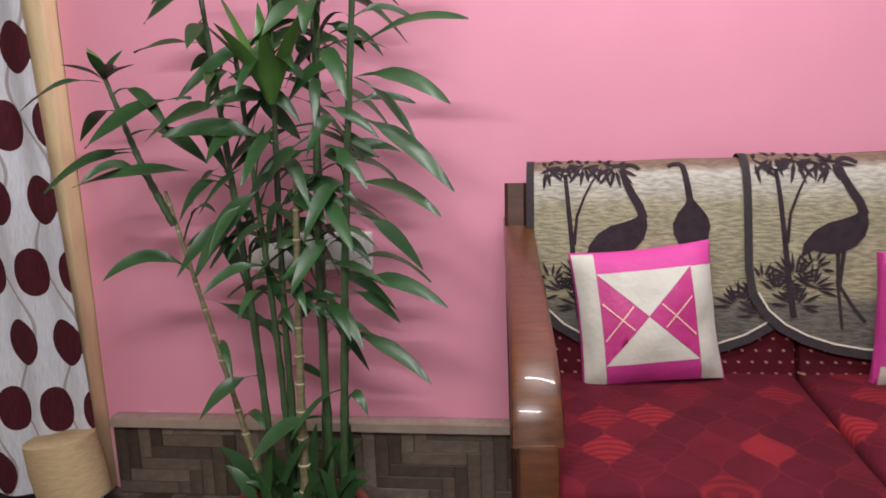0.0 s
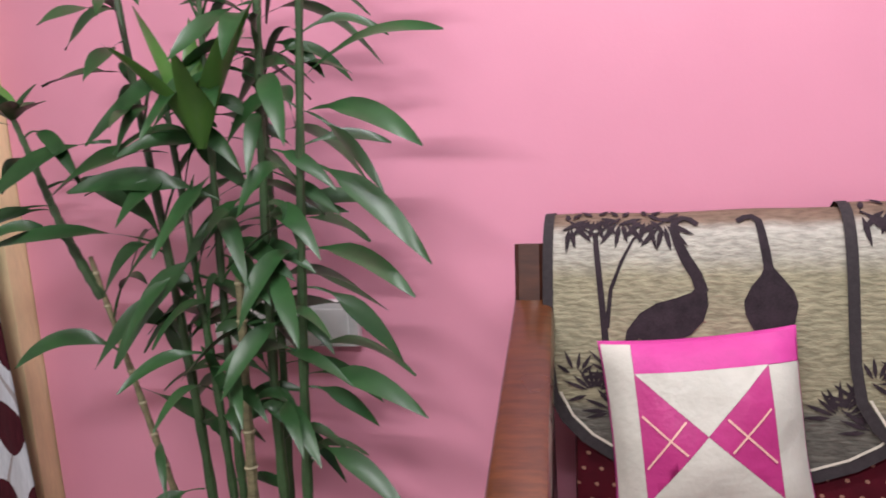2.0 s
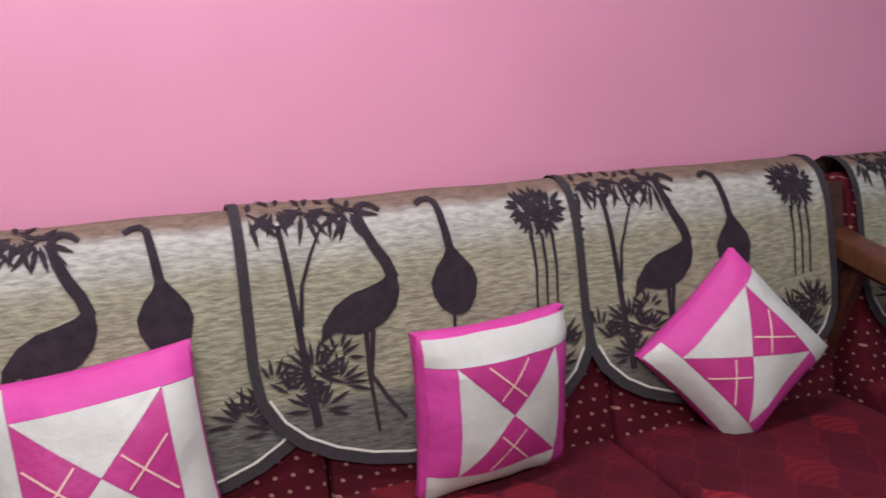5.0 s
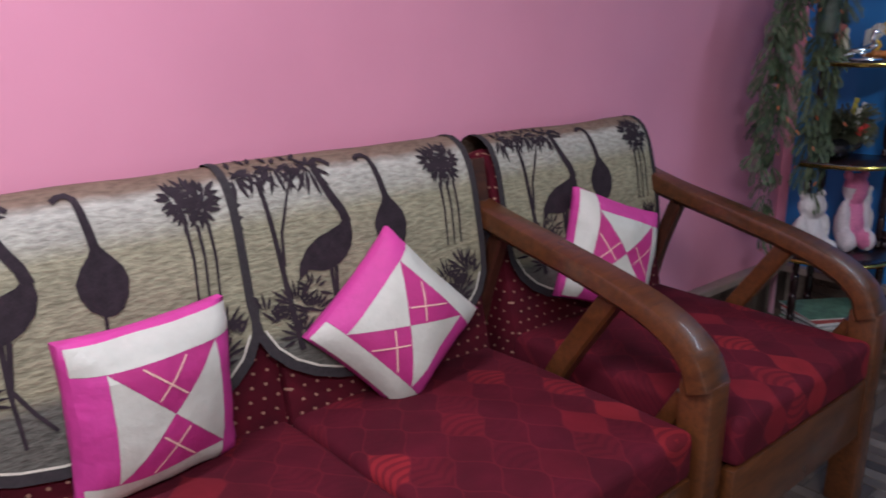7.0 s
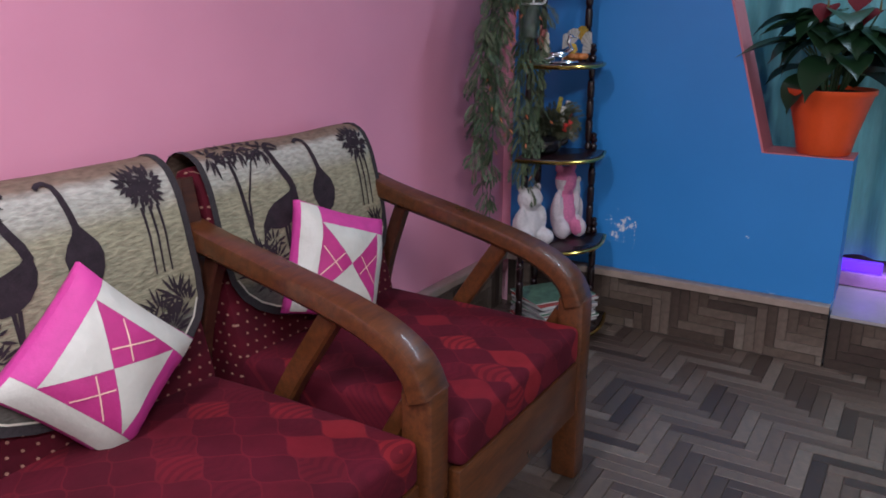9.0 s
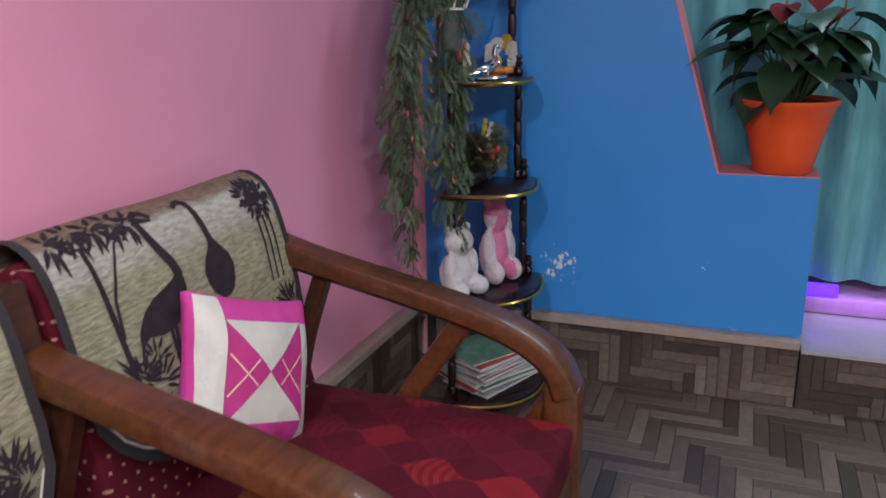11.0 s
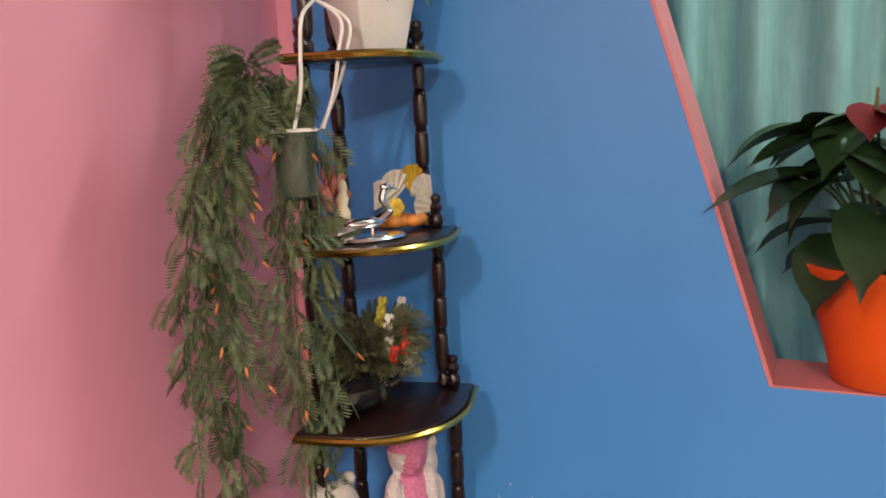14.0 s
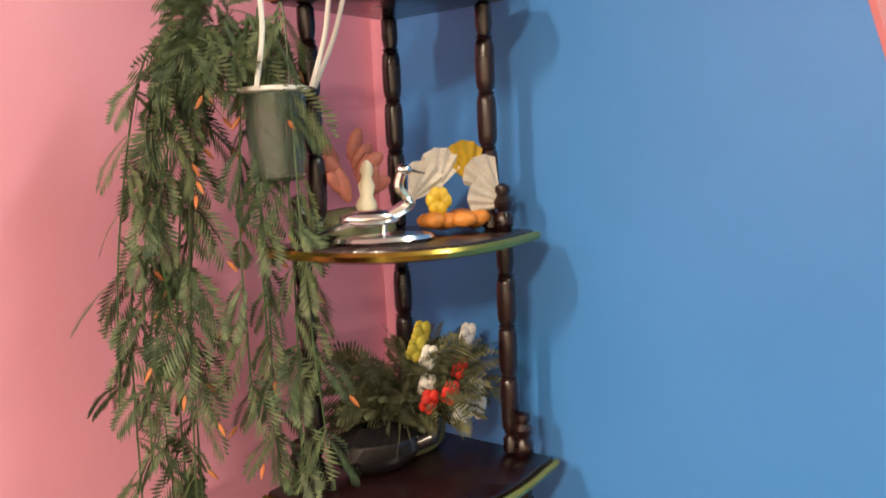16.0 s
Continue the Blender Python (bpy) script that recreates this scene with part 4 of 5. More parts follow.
def house_plant():
    rng = random.Random(11)
    owner = thing("pot_plant", "tall leafy lucky-bamboo plant in a terracotta pot", "plant")
    part("pot", lathe([(0.12, 0.0), (0.165, 0.02), (0.180, 0.13), (0.186, 0.15), (0.186, 0.172), (0.168, 0.172), (0.160, 0.145), (0.02, 0.14)], 32), TERRACOTTA, owner, m=pose(-0.41, 1.735, 0) @ Matrix.Diagonal((1, 1, 0.5, 1)))
    part("soil", lathe([(0.02, 0.135), (0.158, 0.138), (0.150, 0.152), (0.02, 0.156)], 24), SOIL, owner, m=pose(-0.41, 1.735, 0) @ Matrix.Diagonal((1, 1, 0.5, 1)))
    # foot, tip, bow, thickness, leaves, where they start, dry
    canes = [((-0.45, 1.72, 0.07), (-0.545, 1.72, 1.50), 0.012, 0.0105, 32, 0.34, False), ((-0.385, 1.72, 0.07), (-0.365, 1.70, 1.34), -0.015, 0.0100, 42, 0.38, False),
             ((-0.40, 1.70, 0.07), (-0.46, 1.71, 1.22), 0.012, 0.0095, 26, 0.34, False), ((-0.30, 1.71, 0.07), (-0.235, 1.69, 1.62), -0.025, 0.0110, 46, 0.32, False),
             ((-0.275, 1.70, 0.07), (-0.150, 1.68, 1.62), -0.012, 0.0110, 46, 0.20, False), ((-0.34, 1.75, 0.07), (-0.29, 1.76, 1.40), 0.010, 0.0095, 34, 0.40, False),
             ((-0.365, 1.685, 0.07), (-0.328, 1.675, 0.96), -0.006, 0.0125, 4, 0.3, True), ((-0.475, 1.735, 0.07), (-0.660, 1.72, 0.90), 0.004, 0.0090, 7, 0.25, True),
             ((-0.645, 1.72, 0.82), (-0.765, 1.70, 1.16), -0.010, 0.0095, 7, 0.3, False)]
    for foot, tip, bow, r, leaves, first, dry in canes:
        pts, rs = cane(foot, tip, bow, r, rng)
        stem = part("cane", tube(pts, rs, 8), CANE if dry else STEM, owner, "dry jointed cane" if dry else "")
        if dry:
            for i in range(3, 26, 2):
                ring = [pts[i] + Vector((0, 0, -0.004)), pts[i], pts[i] + Vector((0, 0, 0.004))]
                part("joint", tube(ring, [rs[i] * 0.9, rs[i] * 1.22, rs[i] * 0.9], 8), SCAR, stem, "pale leaf scar round the cane")
        leaves = int(leaves * 0.72)
        for k in range(leaves):
            t = first + (1 - first) * ((k + rng.random()) / leaves) ** 0.85
            p = pts[min(int(t * 26), 26)]
            z = p.z
            a = rng.uniform(-0.75, 0.75) + (math.pi if k % 2 else 0) if rng.random() < 0.72 else rng.uniform(-2.4, -0.7)
            reach = rng.uniform(0.12, 0.215) * (0.72 if z < 0.62 else 1)
            out = Vector((math.cos(a) * reach, min(math.sin(a) * reach * 0.9, 0.11), rng.uniform(-0.140, 0.035)))
            if rng.random() < 0.12:
                out = Vector((out.x * 0.5, out.y * 0.5, rng.uniform(0.06, 0.15)))
            bm = bmesh.new()
            arched_leaf(bm, p, p + out, rng.uniform(0.023, 0.039) * (0.78 if z < 0.62 else 1), rng.uniform(0.015, 0.11), rng.uniform(0.18, 0.42), rng.uniform(-0.9, 0.9))
            part("leaf", bm, LEAF, stem, "dark green lance-shaped leaf", sharp=80)
    # the longest leaves: height and reach of stalk foot and of point, width
    longest = [(-0.765, 1.15, -0.945, 1.09, 0.036), (-0.560, 1.11, -0.780, 1.01, 0.050), (-0.450, 1.085, -0.640, 1.02, 0.056), (-0.500, 0.93, -0.820, 0.925, 0.036),
               (-0.390, 0.92, -0.555, 0.72, 0.058), (-0.360, 1.00, -0.600, 1.03, 0.050), (-0.180, 1.20, 0.070, 1.245, 0.034), (-0.190, 1.14, 0.028, 1.08, 0.046), (-0.200, 1.06, 0.030, 0.90, 0.044),
               (-0.215, 0.91, 0.000, 0.848, 0.046), (-0.230, 0.69, 0.008, 0.650, 0.040), (-0.240, 0.56, -0.033, 0.475, 0.038), (-0.310, 0.36, -0.460, 0.285, 0.046), (-0.460, 0.46, -0.580, 0.38, 0.034),
               (-0.430, 0.85, -0.300, 0.99, 0.052), (-0.700, 1.00, -0.910, 0.91, 0.030)]
    for bx, bz, tx, tz, w in longest:
        bm = bmesh.new()
        arched_leaf(bm, (bx, 1.69, bz), (tx, 1.64 if tx < -0.9 else 1.61, tz), w, 0.055, 0.30, rng.uniform(-0.4, 0.5))
        part("leaf", bm, LEAF, owner, "long drooping dark green leaf", sharp=80)
    for k in range(8):
        bm = bmesh.new()
        a = 2 * math.pi * k / 8 + 0.3
        blade(bm, (-0.365 + 0.008 * math.cos(a), 1.655, 1.09), (0.40 * math.cos(a), 0.35 * math.sin(a) - 0.1, 1.0), rng.uniform(0.19, 0.27), 0.036, rng.uniform(0.2, 0.9), rng.uniform(-0.3, 0.3), rng, 0.06)
        part("leaf", bm, LEAF_YOUNG, owner, "young bright green leaf", sharp=80)
    for k in range(7):
        bm = bmesh.new()
        a = 2 * math.pi * k / 7
        blade(bm, (-0.766, 1.70, 1.155), (0.45 * math.cos(a), 0.45 * math.sin(a), 0.9 if k % 2 else 0.35), rng.uniform(0.065, 0.095), 0.032, 0.5, 0.2, rng, 0.04)
        part("leaf", bm, LEAF_YOUNG if k == 3 else LEAF, owner, sharp=80)
    for k in range(26):
        bm = bmesh.new()
        foot = Vector((-0.38 + rng.uniform(-0.10, 0.14), 1.70 + rng.uniform(-0.06, 0.05), 0.075))
        lean = Vector((rng.uniform(-0.13, 0.13), rng.uniform(-0.10, 0.02), rng.uniform(0.10, 0.28)))
        arched_leaf(bm, foot, foot + lean, rng.uniform(0.022, 0.036), 0.07, 0.25, rng.uniform(-0.6, 0.6))
        part("leaf", bm, LEAF, owner, sharp=80)
    return owner


house_plant()

# ---- switchboard on the pink wall ----
board = thing("switchboard", "white plastic switchboard on the pink wall", "switchboard")
part("box", box(-0.560, -0.232, WALL_Y - 0.030, WALL_Y - 0.001, 0.655, 0.752, 0.004), PLASTIC, board)
for k in range(5):
    x = -0.535 + 0.036 * k
    part("switch", box(x, x + 0.024, WALL_Y - 0.037, WALL_Y - 0.031, 0.685, 0.722, 0.002), PLASTIC, board)
part("socket_plate", box(-0.335, -0.250, WALL_Y - 0.036, WALL_Y - 0.031, 0.668, 0.738, 0.003), PLASTIC, board)


# ---- curtain in the doorway ----
def folded(x0, x1, y, z0, z1, waves, depth, thick=0.003, pinch=None, seed=0):
    """A hanging cloth with rounded folds; pinch(z) narrows it about its middle."""
    bm = bmesh.new()
    layer = bm.loops.layers.uv.new("UVMap")
    nu, nv = waves * 8, 30
    grid = []
    for j in range(nv + 1):
        z = z0 + (z1 - z0) * j / nv
        f = pinch(z) if pinch else 1.0
        row = []
        for i in range(nu + 1):
            t = i / nu
            x = x0 + (x1 - x0) * t
            x = x1 + (x - x1) * f if pinch else x
            w = math.sin(2 * math.pi * waves * t + 0.6 * math.sin(3 * t + seed)) + 0.3 * noise.noise(Vector((t * 9, z * 1.3, seed)))
            row.append(bm.verts.new((x, y + depth * w, z)))
        grid.append(row)
    wide = (x1 - x0) * 1.25
    for j in range(nv):
        for i in range(nu):
            f = bm.faces.new((grid[j][i], grid[j][i + 1], grid[j + 1][i + 1], grid[j + 1][i]))
            for loop, (a, b) in zip(f.loops, ((i, j), (i + 1, j), (i + 1, j + 1), (i, j + 1))):
                loop[layer].uv = (wide * a / nu, z0 + (z1 - z0) * b / nv)
    back = bmesh.ops.duplicate(bm, geom=list(bm.verts) + list(bm.edges) + list(bm.faces))["geom"]
    for v in back:
        if isinstance(v, bmesh.types.BMVert):
            v.co.y += thick
    bmesh.ops.reverse_faces(bm, faces=[f for f in back if isinstance(f, bmesh.types.BMFace)])
    return bm


curtain = thing("door_curtain", "pale grey curtain with maroon discs, tied back in the doorway", "curtain")
bm = folded(-1.62, -1.008, WALL_Y - 0.115, 0.03, 2.10, 5, 0.010, seed=2)
for v in bm.verts:
    v.co.x -= 0.048 * max(v.co.z - 0.3, 0)
part("cloth", bm, CURTAIN, curtain, sharp=80)
part("tieback", lathe([(0.10, 0.0), (0.108, 0.004), (0.112, 0.09), (0.106, 0.175), (0.098, 0.178)], 28), TIEBACK, curtain, "straw-coloured cloth tieback", m=pose(-1.068, WALL_Y - 0.150, 0.05, 0, -9, 0) @ Matrix.Diagonal((0.95, 0.70, 1, 1)))
rod = thing("curtain_rod", "brown curtain rod over the doorway", "curtain rod")
part("rod", tube([(-1.98, WALL_Y - 0.115, 2.115), (-1.0, WALL_Y - 0.115, 2.115)], 0.011, 12), TEAK_DARK, rod)
for x in (-1.94, -1.04):
    part("bracket", box(x - 0.008, x + 0.008, WALL_Y - 0.125, WALL_Y - 0.062, 2.105, 2.128, 0.003), TEAK_DARK, rod)


# ---- the orange pot on the sill ----
def heart_leaf(bm, tip_dir, base, length, width, tilt, rng):
    """A heart-shaped leaf from its stalk's end, folded on the midrib, its tip drooping."""
    d = Vector(tip_dir).normalized()
    side = d.cross(Vector((0, 0, 1)))
    side = side.normalized() if side.length > 1e-3 else Vector((1, 0, 0))
    rows = []
    n = 8
    p = Vector(base) - d * length * 0.12
    for i in range(n + 1):
        t = i / n
        w = width * 0.5 * (1.25 * math.sin(math.pi * min(1, t * 0.92 + 0.16)) ** 0.8 * (1 - 0.35 * t))
        w = max(w if i < n else 0.0006, 0.0006)
        up = side.cross(d)
        rows.append((bm.verts.new(p + side * w + up * w * 0.3), bm.verts.new(p), bm.verts.new(p - side * w + up * w * 0.3)))
        d = (d + Vector((0, 0, -tilt / n))).normalized()
        p = p + d * length / n
    for a, b in zip(rows, rows[1:]):
        bm.faces.new((a[0], b[0], b[1], a[1]))
        bm.faces.new((a[1], b[1], b[2], a[2]))


MOSS_GREEN = plain("spadix_green", (0.16, 0.15, 0.05), 0.5, vary=0.2)
ANTH = leaf_green("anthurium_leaf", (0.006, 0.020, 0.010), (0.030, 0.085, 0.030), 0.32)
SPATHE = plain("red_spathe", (0.11, 0.008, 0.012), 0.8, vary=0.3)


def anthurium():
    rng = random.Random(5)
    cx, cy, z = WALL_X + 0.075, 0.755, SILL + 0.005
    owner = thing("anthurium", "dark-leaved anthurium in a ribbed orange plastic pot on the sill", "plant")
    prof = [(0.080, 0.0), (0.087, 0.006), (0.100, 0.07), (0.118, 0.14), (0.138, 0.205), (0.146, 0.212), (0.147, 0.228), (0.140, 0.228), (0.130, 0.205), (0.02, 0.195)]
    bm = lathe(prof, 64)
    for v in bm.verts:
        if 0.005 < v.co.z < 0.204:
            a = math.atan2(v.co.y, v.co.x)
            f = 1 + 0.012 * math.cos(32 * a)
            v.co.x, v.co.y = v.co.x * f, v.co.y * f
    part("pot", bm, ORANGE, owner, m=pose(cx, cy, z), sharp=60)
    part("soil", lathe([(0.02, 0.190), (0.126, 0.198), (0.122, 0.216), (0.02, 0.222)], 24), SOIL, owner, m=pose(cx, cy, z))
    for k in range(34):
        a = 2 * math.pi * k / 34 + rng.uniform(-0.2, 0.2)
        reach, rise = rng.uniform(0.03, 0.15), rng.uniform(0.0, 0.27)
        foot = Vector((cx + 0.03 * math.cos(a), cy + 0.03 * math.sin(a), z + 0.212))
        end = foot + Vector((reach * math.cos(a) * 0.8, reach * math.sin(a), rise))
        stalk = part("stalk", tube(smooth_path([foot, foot.lerp(end, 0.5) + Vector((0, 0, 0.03)), end], 4), 0.003, 6), STEM, owner)
        bm = bmesh.new()
        heart_leaf(bm, (math.cos(a), math.sin(a), rng.uniform(-0.3, 0.3)), end, rng.uniform(0.15, 0.21), rng.uniform(0.11, 0.155), rng.uniform(0.5, 1.9), rng)
        part("leaf", bm, ANTH, stalk, "dark glossy leaf", sharp=80)
    for dyy, dz, reach in ((0.150, 0.175, 0.21), (0.120, 0.235, 0.16)):
        foot, end = Vector((cx, cy + 0.02, z + 0.212)), Vector((cx - 0.06, cy + dyy, z + 0.212 + dz))
        stalk = part("stalk", tube(smooth_path([foot, foot.lerp(end, 0.5) + Vector((0, 0, 0.04)), end], 4), 0.003, 6), STEM, owner)
        bm = bmesh.new()
        heart_leaf(bm, (-0.5, 1.0, -0.12), end, reach, 0.105, 0.35, rng)
        part("leaf", bm, ANTH, stalk, "dark glossy leaf", sharp=80)
    for dx, dyy, dz in ((-0.09, 0.035, 0.36), (-0.05, -0.06, 0.40), (-0.09, -0.12, 0.34)):
        foot, end = Vector((cx, cy, z + 0.23)), Vector((cx + dx, cy + dyy, z + 0.23 + dz * 0.75))
        part("flower_stalk", tube([foot, end], 0.003, 6), STEM, owner)
        bm = bmesh.new()
        heart_leaf(bm, (-0.60, rng.uniform(-0.7, 0.7), -0.25), end, 0.085, 0.078, 0.8, rng)
        part("spathe", bm, SPATHE, owner, "dull red flower spathe", sharp=80)
        part("spadix", tube([end, end + Vector((-0.015, 0.0, 0.035))], [0.004, 0.002], 8), MOSS_GREEN, owner)
    return owner


anthurium()

# ---- through the opening ----
far_curtain = thing("far_curtain", "turquoise voile curtain in the next room", "curtain")
bm = folded(-1.2, 1.0, 0, 0.315, 2.5, 14, 0.028, seed=5)
part("cloth", bm, TURQUOISE, far_curtain, m=pose(4.17, 0.6, 0, 0, 0, 90), sharp=80)
bench = thing("lit_bench", "low bench with violet light and lilac cloth in the next room", "bench")
part("light_panel", box(4.10, 4.13, 0.517, 0.80, 0.268, 0.312, 0.004), VIOLET, bench, "glowing violet light panel")
part("cloth_top", box(4.095, 4.60, -0.80, 0.80, 0.206, 0.266, 0.01), LILAC, bench, "lilac cloth")


# ---- hanging fern by the shelf ----
def frond(bm, p0, way, length, rng, spread=0.24, pairs=13, wide=0.0019):
    """A feathery plume: a thin bent rib with close pairs of needle leaflets."""
    d, p = Vector(way).normalized(), Vector(p0)
    side = d.cross(Vector((rng.uniform(-1, 1), rng.uniform(-1, 1), 0.2))).normalized()
    for i in range(pairs):
        t = i / pairs
        q = p + d * length / pairs
        w = spread * length * (math.sin(math.pi * (0.12 + 0.80 * t)) ** 0.8) * rng.uniform(0.8, 1.15)
        for s in (-1, 1):
            tip = p + d * w * 0.75 + side * s * w + Vector((0, 0, -0.15 * w))
            wd = d * wide
            bm.faces.new((bm.verts.new(p - wd), bm.verts.new(p.lerp(tip, 0.6) - wd), bm.verts.new(tip), bm.verts.new(p.lerp(tip, 0.5) + wd)))
        p = q
        d = (d + Vector((0, 0, -0.07))).normalized()
    return p


def hanging_fern():
    rng = random.Random(8)
    owner = thing("hanging_fern", "trailing artificial fern with orange tips in a hanging glass jar", "hanging plant")
    jx, jy, jz = 3.382, 1.708, 1.150
    part("jar", lathe([(0.031, 0.0), (0.036, 0.005), (0.038, 0.05), (0.041, 0.105), (0.043, 0.116), (0.0405, 0.116), (0.036, 0.06), (0.032, 0.010), (0.01, 0.008)], 24), GLASS, owner, m=pose(jx, jy, jz))
    part("rim", lathe([(0.042, 0.114), (0.047, 0.116), (0.047, 0.121), (0.041, 0.122), (0.040, 0.116)], 24), PLASTIC, owner, "white plastic rim", m=pose(jx, jy, jz))
    hook = SHELF @ Vector((-0.166, -0.018, 1.50))
    for dx, dy, ox, oy in ((-0.040, -0.030, -0.020, -0.052), (0.034, -0.040, 0.012, -0.070), (0.046, -0.028, 0.034, -0.072)):
        a = Vector((jx + dx, jy + dy, jz + 0.120))
        over = Vector((jx + dx + 0.5 * ox + 0.012, jy + oy, 1.40))
        part("hanger", tube(smooth_path([a, a.lerp(over, 0.5) + Vector((0.004, -0.004, 0)), over, Vector((over.x + 0.012, over.y, 1.455)), hook + Vector((0, -0.022, 0.0)), hook + Vector((0.019, 0, 0.008))], 6), 0.0034, 8), PLASTIC, owner, "white hanger strap")
    # where each stem ends; the short ones fall over the jar
    sprigs = [(3.192, 1.815, 0.86), (3.208, 1.82, 0.70), (3.240, 1.81, 0.60), (3.275, 1.80, 0.545), (3.228, 1.79, 0.78), (3.286, 1.79, 0.68), (3.262, 1.77, 0.90), (3.345, 1.725, 0.70), (3.355, 1.71, 0.62),
              (3.380, 1.68, 0.600), (3.392, 1.66, 0.70), (3.33, 1.72, 0.86), (3.230, 1.80, 1.00), (3.270, 1.79, 0.44)]
    for ex, ey, ez in sprigs:
        start = Vector((jx + rng.uniform(-0.03, 0.02), jy + rng.uniform(-0.03, 0.02), jz + 0.115))
        high = jz + rng.uniform(0.15, 0.20)
        peak = Vector((start.x * 0.30 + ex * 0.70, start.y * 0.35 + ey * 0.65, high))
        bend = Vector((ex + rng.uniform(-0.02, 0.02), ey + rng.uniform(-0.01, 0.01), (peak.z + ez) / 2))
        path = smooth_path([start, start.lerp(peak, 0.55) + Vector((0, 0, 0.04)), peak, bend, Vector((ex + rng.uniform(-0.02, 0.02), ey, ez))], 9)
        part("trailing_stem", tube(path, 0.0014, 5), STEM, owner)
        bm, tips = bmesh.new(), bmesh.new()
        gap = 0.0
        for i in range(4, len(path)):
            gap += (path[i] - path[i - 1]).length
            while gap > 0.033:
                gap -= 0.033
                a = rng.uniform(0, 2 * math.pi)
                end = frond(bm, path[i - 1].lerp(path[i], rng.random()), (0.75 * math.cos(a), 0.75 * math.sin(a), rng.uniform(-1.1, -0.35)), rng.uniform(0.050, 0.095), rng, 0.31, 13, 0.0028)
                if rng.random() < 0.20:
                    way = (Vector((0.8 * math.cos(a), 0.8 * math.sin(a), -1.0))).normalized()
                    tube([end, end + way * 0.006, end + way * 0.014, end + way * 0.021], [0.0008, 0.0030, 0.0024, 0.0004], 6, tips)
        tagged(part("foliage", bm, FERN, owner, sharp=80), kind="stuff")
        if len(tips.verts):
            tagged(part("orange_tip", tips, FERN_TIP, owner, "orange leaf tips"), kind="stuff")
    # the upright crown beside the jar
    bm = bmesh.new()
    for k in range(90):
        a, h = rng.uniform(0, 2 * math.pi), rng.random()
        wide = 0.050 * (1 - 0.85 * h)
        c = Vector((3.332 + wide * math.cos(a), 1.752 + 0.7 * wide * math.sin(a), 1.275 + 0.125 * h))
        frond(bm, c, (math.cos(a), 0.8 * math.sin(a), rng.uniform(-0.5, 0.5) + 0.5 * h), rng.uniform(0.045, 0.080), rng, 0.30, 12, 0.0024)
    tagged(part("crown", bm, FERN, owner, "bushy fern crown", sharp=80), kind="stuff")
    return owner


hanging_fern()


# ---- things on the shelf ----
def blob(balls, name, material, bm=None):
    """Rounded masses joined: (x, y, z, rx, ry, rz) each."""
    bm = bm or bmesh.new()
    for x, y, z, rx, ry, rz in balls:
        made = bmesh.ops.create_icosphere(bm, subdivisions=3, radius=1)["verts"]
        for v in made:
            f = 1 + 0.06 * noise.noise(v.co * 3 + Vector((x, y, z)) * 9)
            v.co = Vector((x + v.co.x * rx * f, y + v.co.y * ry * f, z + v.co.z * rz * f))
    return bm


def plush(label, m, materials, balls):
    """One fused soft mass."""
    ob = part("soft_toy", blob(balls, "soft_toy", materials), materials, m=m, sharp=80)
    fuse = ob.modifiers.new("fuse", "REMESH")
    fuse.mode, fuse.voxel_size, fuse.use_smooth_shade = "VOXEL", 0.006, True
    return tagged(ob, label, "soft toy", group="soft toys on the shelf")


def on_board(left, right, z, turn=0.0):
    """A pose on the corner shelf: metres along its left and right sides."""
    p = SHELF @ Vector((-left, -right, z))
    return pose(p.x, p.y, p.z, 0, 0, turn)


Z0, Z1, Z2, Z3, Z4 = (TIERS[k][0] + 0.001 for k in range(5))
TOY = [(0, 0, 0.075, 0.058, 0.052, 0.078), (0, -0.012, 0.185, 0.046, 0.044, 0.048), (-0.046, -0.025, 0.10, 0.020, 0.023, 0.056), (0.046, -0.025, 0.10, 0.020, 0.023, 0.056), (-0.042, -0.062, 0.034, 0.029, 0.048, 0.034), (0.042, -0.062, 0.034, 0.029, 0.048, 0.034), (-0.036, -0.005, 0.228, 0.016, 0.012, 0.016), (0.036, -0.005, 0.228, 0.016, 0.012, 0.016), (0, -0.052, 0.176, 0.020, 0.020, 0.017)]
plush("white plush toy sitting on the shelf, legs forward", on_board(0.252, 0.034, Z1, -25), PLUSH_WHITE, [(x * 1.05, y * 0.70, z * 0.95, a * 1.12, b * 0.95, c * 0.95) for x, y, z, a, b, c in TOY])
plush("pink and white plush toy standing on the shelf", on_board(0.090, 0.140, Z1, -30), PLUSH_TWO, [(x * 0.95, y * 0.7, z * 1.2, a * 0.95, b * 0.9, c * 1.2) for x, y, z, a, b, c in TOY])
plush("small white plush toy behind the pink one", on_board(0.040, 0.165, Z1, -50), PLUSH_WHITE, [(x * 0.6, y * 0.6, z * 0.95, a * 0.62, b * 0.6, c * 0.95) for x, y, z, a, b, c in TOY])

